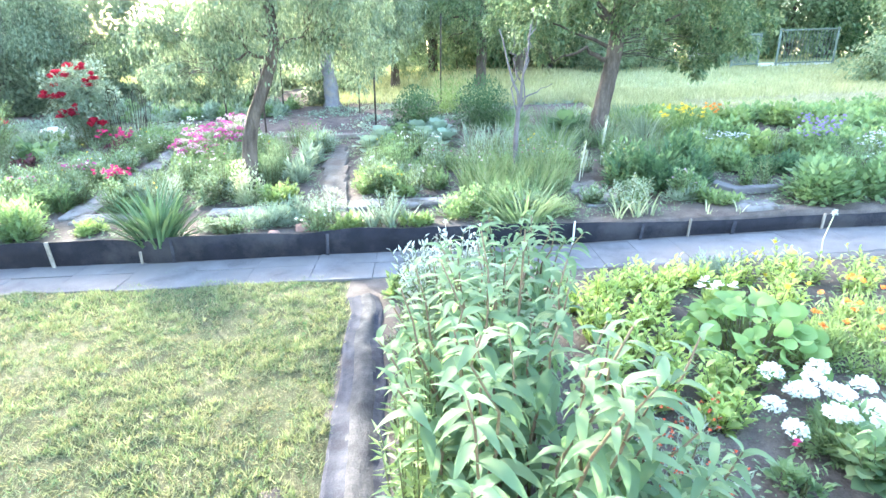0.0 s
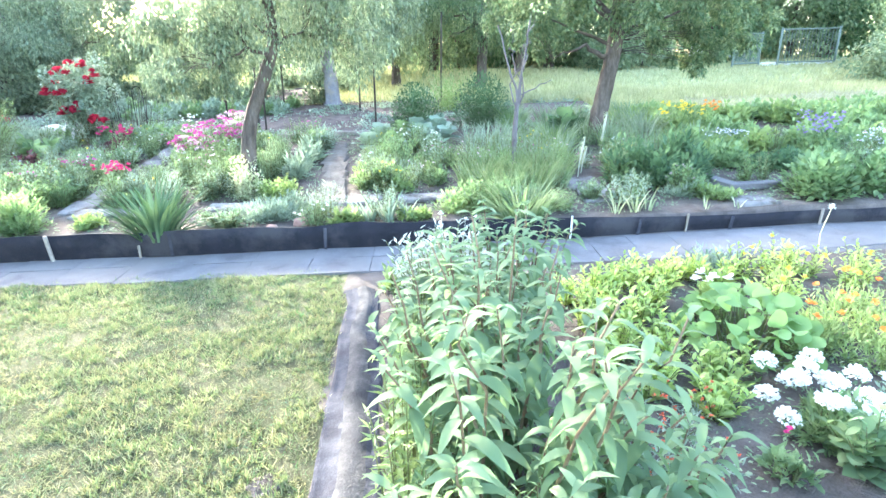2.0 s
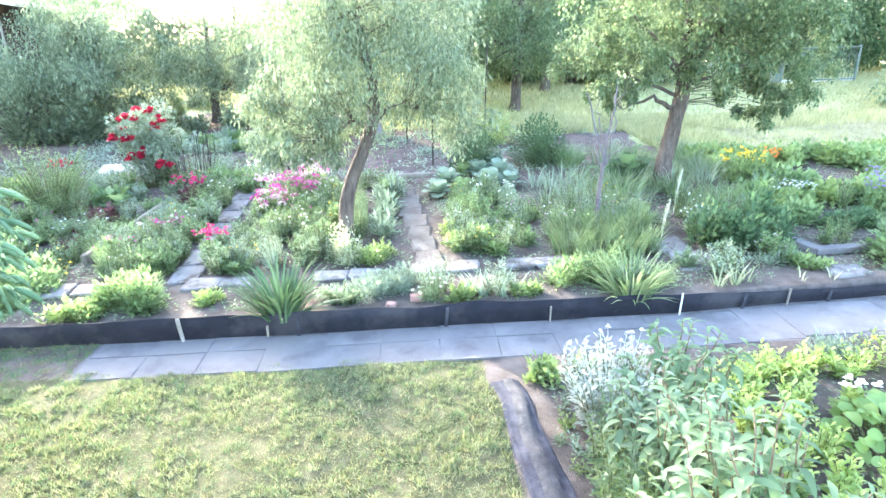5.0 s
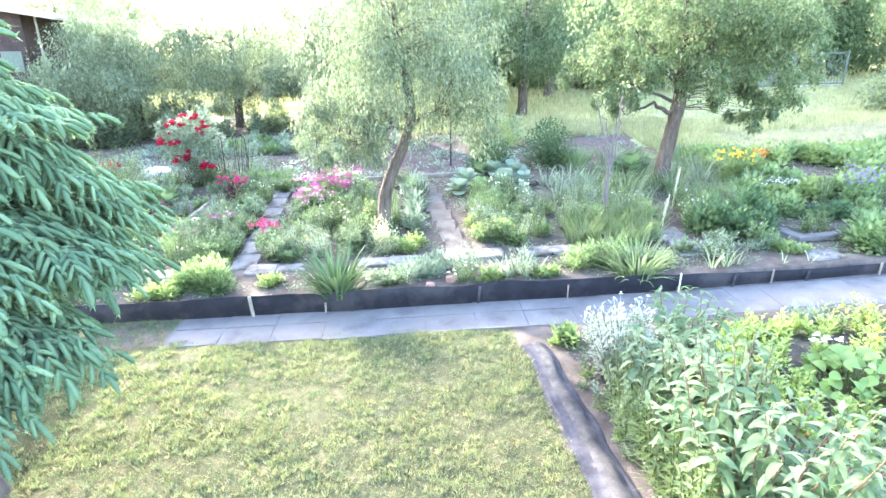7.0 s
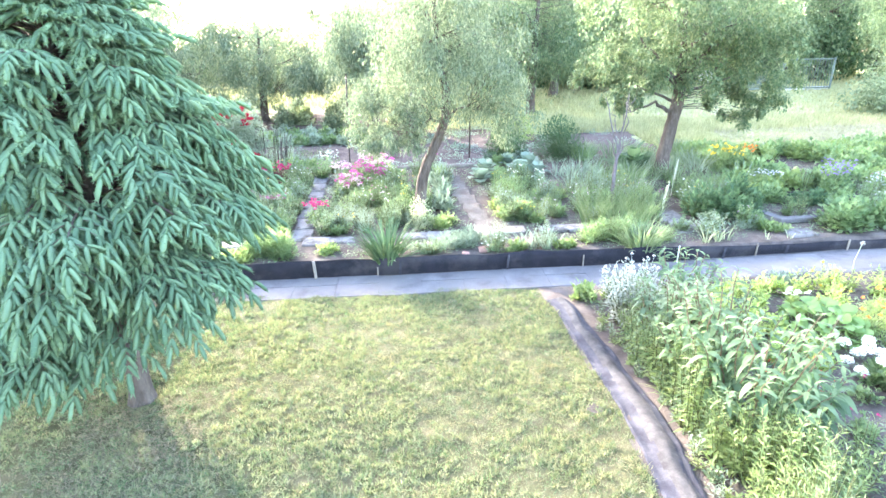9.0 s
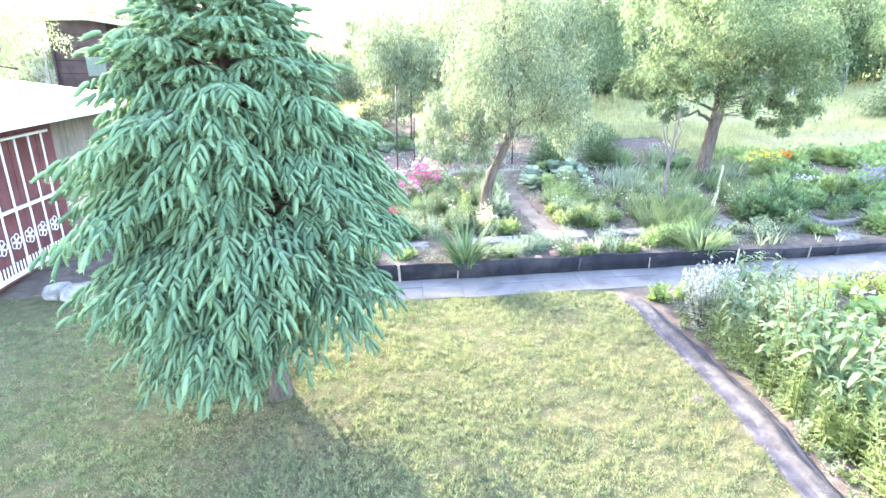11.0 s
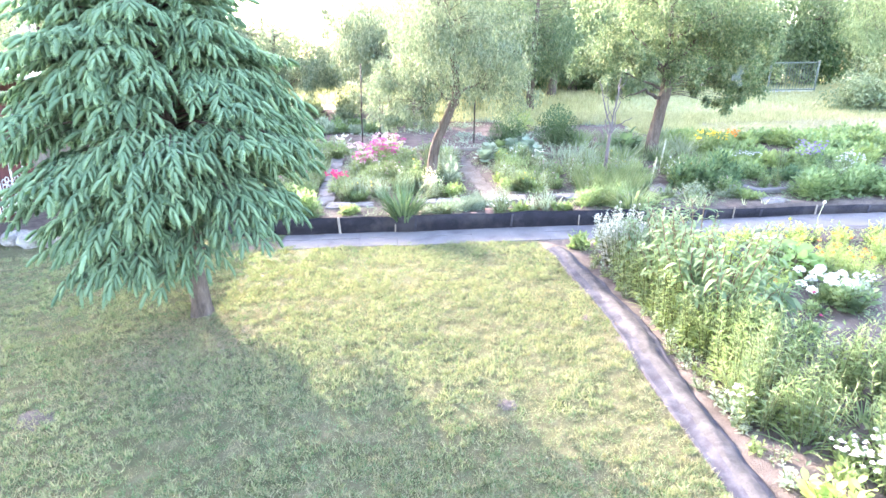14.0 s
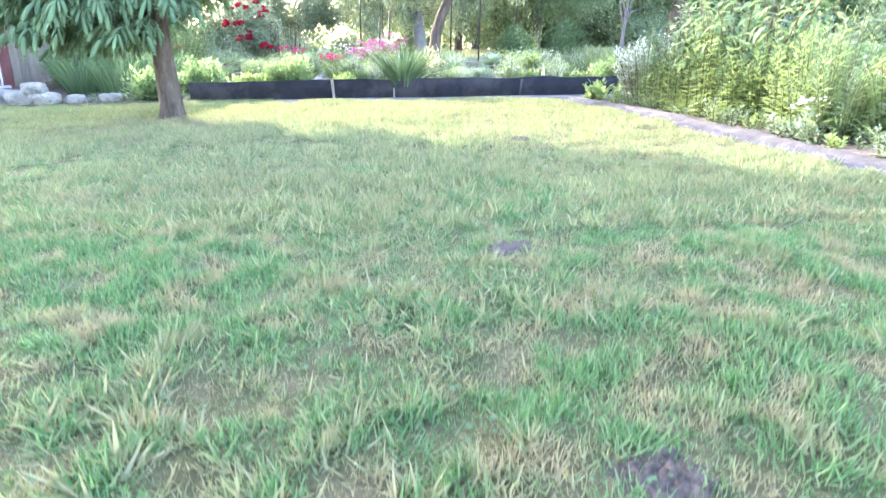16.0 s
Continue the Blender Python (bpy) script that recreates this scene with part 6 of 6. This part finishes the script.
def build_far_house(x=-12.5, y=17.0):
    g = float(land(x, y))
    ob = thing("far_house", "pale plastered house with a low beige roof", "house", x, y, g)
    part("wall", box_mesh("wall", (5.17, 4.5, 2.4), M_PLASTER, 0.02, 0, (0, 0, 1.2)), ob)
    for s in (-1, 1):
        r = part("roof", box_mesh("roof", (5.79, 3.0, 0.12), M_ROOF, 0.02), ob)
        r.location, r.rotation_euler = (0, s * 1.1, 2.75), (-s * 0.42, 0, 0)
    for dx in (-1.52, 1.6):
        w = part("window", box_mesh("window", (0.9, 0.06, 1.0), M_DARKBOARD, 0.01, 0, (dx, -2.01, 1.3)), ob)
        part("frame", box_mesh("frame", (1.05, 0.05, 0.08), M_WHITE, 0.01, 0, (dx, -2.03, 0.78)), w)


build_far_house()
for sx, sy, r, hh in ((-6.4, 8.6, 1.0, 2.2), (-5.2, 8.9, 0.9, 1.3), (-4.2, 9.3, 0.8, 1.1), (-6.9, 7.0, 0.8, 1.3)):
    bush("hazel_shrub", "leafy grey-green shrub below the fruit trees", "shrub", sx, sy, r, r * 0.8, hh, 3000, 0.11, L_PEARGREY, group="shrubs below the trees")
for k in range(26):
    sx, sy = rnd.uniform(-7, 1.2), rnd.uniform(8.0, 13.5)
    bush("rough_shrub", "low grey-green shrub in the rough plots", "shrub", sx, sy, rnd.uniform(0.3, 0.6), 0.4, rnd.uniform(0.35, 0.8), 900, 0.09, (L_GREY, L_OLIVE, L_PEARGREY)[k % 3], group="shrubs of the rough plots", stems=4)


# ---- the flower bed beside the lawn ----
def build_buddleia(name, label, x, y, shoots, rx, ry, hh, leaf, mat, fan=0.55):
    ob = thing(name, label, "shrub", x, y)
    for k in range(shoots):
        a, r = RNG.uniform(0, 6.28), RNG.random() ** 0.5
        foot = np.array((math.cos(a) * r * rx * 0.45, math.sin(a) * r * ry * 0.6, -0.02))
        tip = np.array((math.cos(a) * r * rx * (1 + fan), math.sin(a) * r * ry * (1 + fan * 0.5), hh * RNG.uniform(0.62, 1.1) * (1 - 0.25 * r)))
        line, rad = bough(foot, tip, 0.009, 0.003, 0.03, 8, 0.03)
        sv, sf = tube(line, rad, 6)
        o, w, s = [], [], []
        n = 14
        for j in range(n):
            u = 0.22 + 0.78 * j / (n - 1)
            p = np.array([np.interp(u, np.linspace(0, 1, 8), line[:, c]) for c in range(3)])
            for side in (0, np.pi):
                b = a + side + j * np.pi / 2 + RNG.uniform(-0.7, 0.7)
                young = max(0.0, (u - 0.72) / 0.28)
                o.append(p)
                w.append((math.cos(b), math.sin(b), 0.05 + 1.4 * young + RNG.uniform(-0.55, 0.55)))
                s.append(leaf * (1.1 - 0.45 * young) * RNG.uniform(0.6, 1.25))
        lv, lf = stamp(LANCE, np.array(o), np.array(w), np.array(s), wide=1.05)
        shoot = part("shoot", np_mesh("shoot", sv, sf, [M_REDSTEM], smooth=True), ob)
        part("foliage", np_mesh("foliage", lv, lf, [mat], smooth=True), shoot, kind="stuff")


build_buddleia("buddleia_bush", "tall grey-green butterfly bush with felted drooping leaves", 3.50, -3.05, 52, 0.38, 0.74, 1.12, 0.132, L_BUDD, 0.42)
build_buddleia("buddleia_offshoot", "shorter side shoots of butterfly bush", 3.95, -3.35, 8, 0.2, 0.3, 0.55, 0.14, L_BUDD, 0.5)
build_buddleia("goldenrod_clump", "tall yellow-green leafy perennial without flowers", 3.42, -2.30, 28, 0.22, 0.34, 0.88, 0.12, L_WEED)
build_buddleia("tall_perennial", "upright green leafy perennial in the bed", 3.70, -1.75, 16, 0.28, 0.30, 0.85, 0.13, L_BUDD)


def build_silver(x=3.32, y=-1.55):
    ob, tips = airy("silver_campion", "silvery felted perennial with small white flowers", "perennial", x, y, 0.34, 0.68, 140, 0.080, L_SILVER, NARROW, 20, 0.6, 1.5)
    tops = tips[:22] + np.array((0, 0, 0.08))
    stalks(ob, tops, 0.003, L_SILVER, 0.5, "flower_stalk")
    blooms(ob, tops, 0.02, P_WHITE, 6)


build_silver()
bush("lime_low_plant", "low bright yellow-green plant at the lawn's corner", "plant", 3.02, -0.98, 0.17, 0.14, 0.20, 380, 0.06, L_LIME)
bush("lime_low_plant", "low bright yellow-green plant at the path", "plant", 3.35, -0.95, 0.15, 0.12, 0.18, 300, 0.06, L_LIME)


for sx, sy in ((4.35, -1.75), (4.52, -1.95), (4.30, -1.50), (4.55, -1.62), (4.45, -1.33), (4.70, -1.42), (4.88, -1.18), (4.62, -1.10), (4.45, -2.25), (4.62, -2.42), (4.30, -2.02), (4.20, -1.72), (4.78, -1.05), (4.38, -1.15), (5.05, -1.02), (4.72, -2.30), (4.15, -1.35), (4.12, -2.2), (5.25, -1.15), (4.55, -2.6), (4.3, -2.4)):
    airy("rudbeckia_seedling", "bright yellow-green leafy young plant", "plant", sx, sy, 0.14, 0.24, 13, 0.085, L_BRIGHT, SPOON, 10, 0.6, 1.3, "yellow-green seedlings", 0.9)
for sx, sy in ((5.72, -1.10), (5.95, -1.02), (6.15, -1.25), (6.35, -1.05), (6.60, -1.3), (5.85, -0.88), (6.9, -1.0), (7.3, -1.2), (5.6, -1.4), (6.45, -1.6), (5.4, -1.55), (5.45, -1.05)):
    ob, tips = airy("marigold_plant", "yellow-green marigold plant with few flowers", "plant", sx, sy, 0.17, 0.25, 14, 0.08, L_BRIGHT, SPOON, 9, 0.6, 1.1, "marigolds", 0.7)
    blooms(ob, tips[:2], 0.025, P_YELLOW, 9)


def build_bergenia(x=5.0, y=-1.98):
    ob = thing("bergenia_clump", "clump of large glossy round green leaves", "bergenia", x, y)
    tops = []
    for k in range(120):
        a, t = k * 2.4, math.sqrt((k + 0.5) / 120)
        o = np.array((math.cos(a) * 0.31 * t, math.sin(a) * 0.40 * t, 0.04 + 0.22 * (1 - t * t) + RNG.uniform(-0.05, 0.05)))
        b = a + RNG.normal(0, 0.9)
        way = np.array([(math.cos(b), math.sin(b), RNG.uniform(0.2, 1.3))])
        v, f = stamp(PADDLE, o[None], way, RNG.uniform(0.085, 0.135), up=[(RNG.normal(0, 0.5), RNG.normal(-0.5, 0.5), 1)], wide=RNG.uniform(0.9, 1.25))
        part("leaf", np_mesh("leaf", v, f, [L_BERG], smooth=True), ob)
        tops.append(o)
    stalks(ob, tops, 0.006, root=0.6)


build_bergenia()
flowering("white_hydrangea", "white-flowered perennial among the round leaves", "perennial", 4.98, -1.62, 0.12, 0.12, 0.24, 160, 0.08, L_LIME, P_WHITE, 5, 0.04, z0=0.95, z1=1.2)


def build_white_phlox(x=4.94, y=-2.72):
    ob = bush("white_phlox", "bushy phlox with dense white flower heads", "phlox", x, y, 0.26, 0.24, 0.19, 1500, 0.055, L_MID, NARROW, wide=1.5)
    spots = [(math.cos(k * 2.4) * 0.27 * math.sqrt((k + 0.5) / 15), math.sin(k * 2.4) * 0.24 * math.sqrt((k + 0.5) / 15) + 0.02, 0.22 + 0.06 * math.sin(k * 1.9) - 0.06 * k / 15) for k in range(15)]
    for hx, hy, hz in spots:
        n = 150
        d = ball(n)
        d[:, 2] = np.abs(d[:, 2])
        p = np.array((hx, hy, hz)) + d * (0.044, 0.044, 0.040) * RNG.uniform(0.45, 1.0, (n, 1))
        v, f = stamp(PETAL, p, d + RNG.normal(0, 0.4, (n, 3)), 0.020, up=d)
        part("flower_head", np_mesh("flower_head", v, f, [P_WHITE]), ob, "rounded white flower head")


build_white_phlox()
for sx, sy in ((5.35, -2.15), (5.6, -2.35), (5.5, -1.95), (5.75, -2.05), (5.85, -1.7), (6.2, -1.8), (6.1, -2.3)):
    ob = bush("tagetes_plant", "feathery yellow-green marigold with orange flowers", "marigold", sx, sy, 0.2, 0.18, 0.28, 800, 0.045, L_LIME, NARROW, group="feathery marigolds")
    blooms(ob, head_points(4, 0.16, 0.15, 0.24, 0.30), 0.025, P_ORANGE, 9)
for sx, sy in ((4.15, -2.62), (4.32, -2.72), (4.20, -2.90), (4.42, -2.60), (4.05, -2.78), (4.33, -2.98), (4.10, -3.05)):
    ob = bush("scarlet_salvia", "low plant with small scarlet flowers", "salvia", sx, sy, 0.12, 0.12, 0.15, 120, 0.045, L_GREY, NARROW, group="scarlet flowers", stems=4)
    blooms(ob, head_points(11, 0.13, 0.13, 0.06, 0.18), 0.013, P_ORANGERED, 5)
airy("broad_leaf_plant", "fresh green broad-leaved plant", "plant", 5.00, -2.98, 0.2, 0.27, 16, 0.11, L_MID, SPOON, 9, 0.6, 1.7, "", 0.6)
flowering("magenta_zinnia", "small plant with magenta flowers", "zinnia", 4.65, -3.0, 0.1, 0.1, 0.16, 150, 0.045, L_MID, P_CRIMSON, 2, 0.018)
flowering("magenta_zinnia", "small plant with magenta flowers", "zinnia", 4.32, -3.36, 0.1, 0.1, 0.16, 150, 0.045, L_MID, P_CRIMSON, 2, 0.018)
flowering("blue_lobelia", "small pale blue flowering plant", "lobelia", 5.35, -2.68, 0.12, 0.12, 0.2, 200, 0.04, L_GREY, P_LILAC, 26, 0.022)
for k in range(44):
    sx, sy = 3.16 + 1.4 * rnd.random() ** 1.6, rnd.uniform(-5.2, -3.5)
    tall = rnd.uniform(0.38, 0.70) + (0.15 if sy > -4.3 else 0.0)
    airy("goldenrod_stalks", "feathery yellow-green perennial by the lawn", "perennial", sx, sy, rnd.uniform(0.13, 0.2), tall, 13, 0.08, (L_LIME, L_STRAW, L_LIME)[k % 3], (NARROW, FINE, FINE)[k % 3], 24, 0.5, 1.2, "perennials by the lawn", 0.25)
for k in range(16):
    sx, sy = 3.12 + 0.14 * rnd.random(), -3.6 + 0.115 * k
    airy("goldenrod_stalks", "feathery yellow-green perennial by the lawn", "perennial", sx, sy, 0.13, rnd.uniform(0.4, 0.82), 10, 0.085, (L_LIME, L_STRAW, L_STRAW)[k % 3], NARROW, 20, 0.5, 1.0, "perennials by the lawn", 0.1)
for k in range(30):
    sy = -5.3 + 0.135 * k + rnd.uniform(-0.05, 0.05)
    airy("border_weed", "low green weed along the border strip", "weed", float(strip_x(sy)) + rnd.uniform(0.34, 0.46), sy, 0.09, rnd.uniform(0.08, 0.2), 7, 0.05, (L_WEED, L_LIME, L_GREY)[k % 3], (LEAF, NARROW)[k % 2], 9, 0.7, 1.0, "weeds along the strip", 0.4)
for sx, sy in ((3.22, -2.75), (3.28, -3.15), (3.3, -3.5), (3.25, -4.0), (3.35, -2.4), (3.25, -4.5), (3.32, -4.75), (3.6, -4.4), (3.85, -4.6)):
    sword_clump("grassy_leaf_clump", "loose clump of pale green arching leaves", "plant", sx, sy, 26, 0.34, L_LIME if sy > -4 else L_MID, 0.9, 0.9, "arching leaf clumps", 0.06)
flowering("white_daisy", "low white-flowered plant by the border strip", "perennial", 3.12, -4.42, 0.12, 0.12, 0.18, 240, 0.04, L_GREY, P_WHITE, 14, 0.022)
for sx, sy in ((3.45, -5.05), (3.75, -5.0), (4.0, -5.2), (3.65, -5.3)):
    flowering("white_alyssum", "low plant covered with small white flowers", "perennial", sx, sy, 0.2, 0.18, 0.2, 500, 0.04, L_LIME, P_WHITE, 60, 0.018, group="white low flowers")
airy("broad_leaf_plant", "yellow-green broad-leaved plant at the border strip", "plant", 3.08, -5.38, 0.2, 0.27, 16, 0.11, L_BRIGHT, SPOON, 9, 0.6, 1.7, "", 0.6)
airy("broad_leaf_plant", "yellow-green broad-leaved plant at the border strip", "plant", 3.38, -5.55, 0.2, 0.27, 16, 0.11, L_BRIGHT, SPOON, 9, 0.6, 1.7, "", 0.6)
for k in range(16):
    sx, sy = rnd.uniform(4.3, 7.5), rnd.uniform(-5.5, -3.3)
    bush("mixed_perennial", "mixed green perennial in the wide bed", "perennial", sx, sy, 0.25, 0.25, rnd.uniform(0.2, 0.4), 600, 0.06, (L_MID, L_LIME, L_GREY)[k % 3], group="bed perennials", stems=5)


def build_allium(x, y, hh):
    ob = thing("allium_stalk", "single allium seed head on a tall pale stalk", "allium", x, y)
    v, f = tube(np.array([(0, 0, -0.02), (-0.02, 0, hh * 0.5), (0.03, 0, hh)]), (0.006, 0.005, 0.004), 6)
    part("stalk", np_mesh("stalk", v, f, [L_PALE]), ob)
    d = ball(60)
    v, f = stamp(NARROW, np.tile((0.03, 0, hh), (60, 1)), d, 0.032)
    part("seed_head", np_mesh("seed_head", v, f, [P_WHITE]), ob)


build_allium(6.25, -0.75, 0.42)
bush("grey_low_plant", "low grey-green plant at the path's edge", "plant", 5.35, -0.82, 0.28, 0.12, 0.16, 700, 0.05, L_GREY, NARROW)
for k in range(60):
    sx = rnd.uniform(-0.7, 8.5)
    sy = rnd.choice((-0.62, -0.63, -0.27, -0.03)) + float(edge_y(sx))
    if k < 22:
        sword_clump("path_weed", "small green weed in a path joint", "weed", sx, sy, 8, 0.06, L_MID, 0.8, 0.6, "path weeds", 0.03)
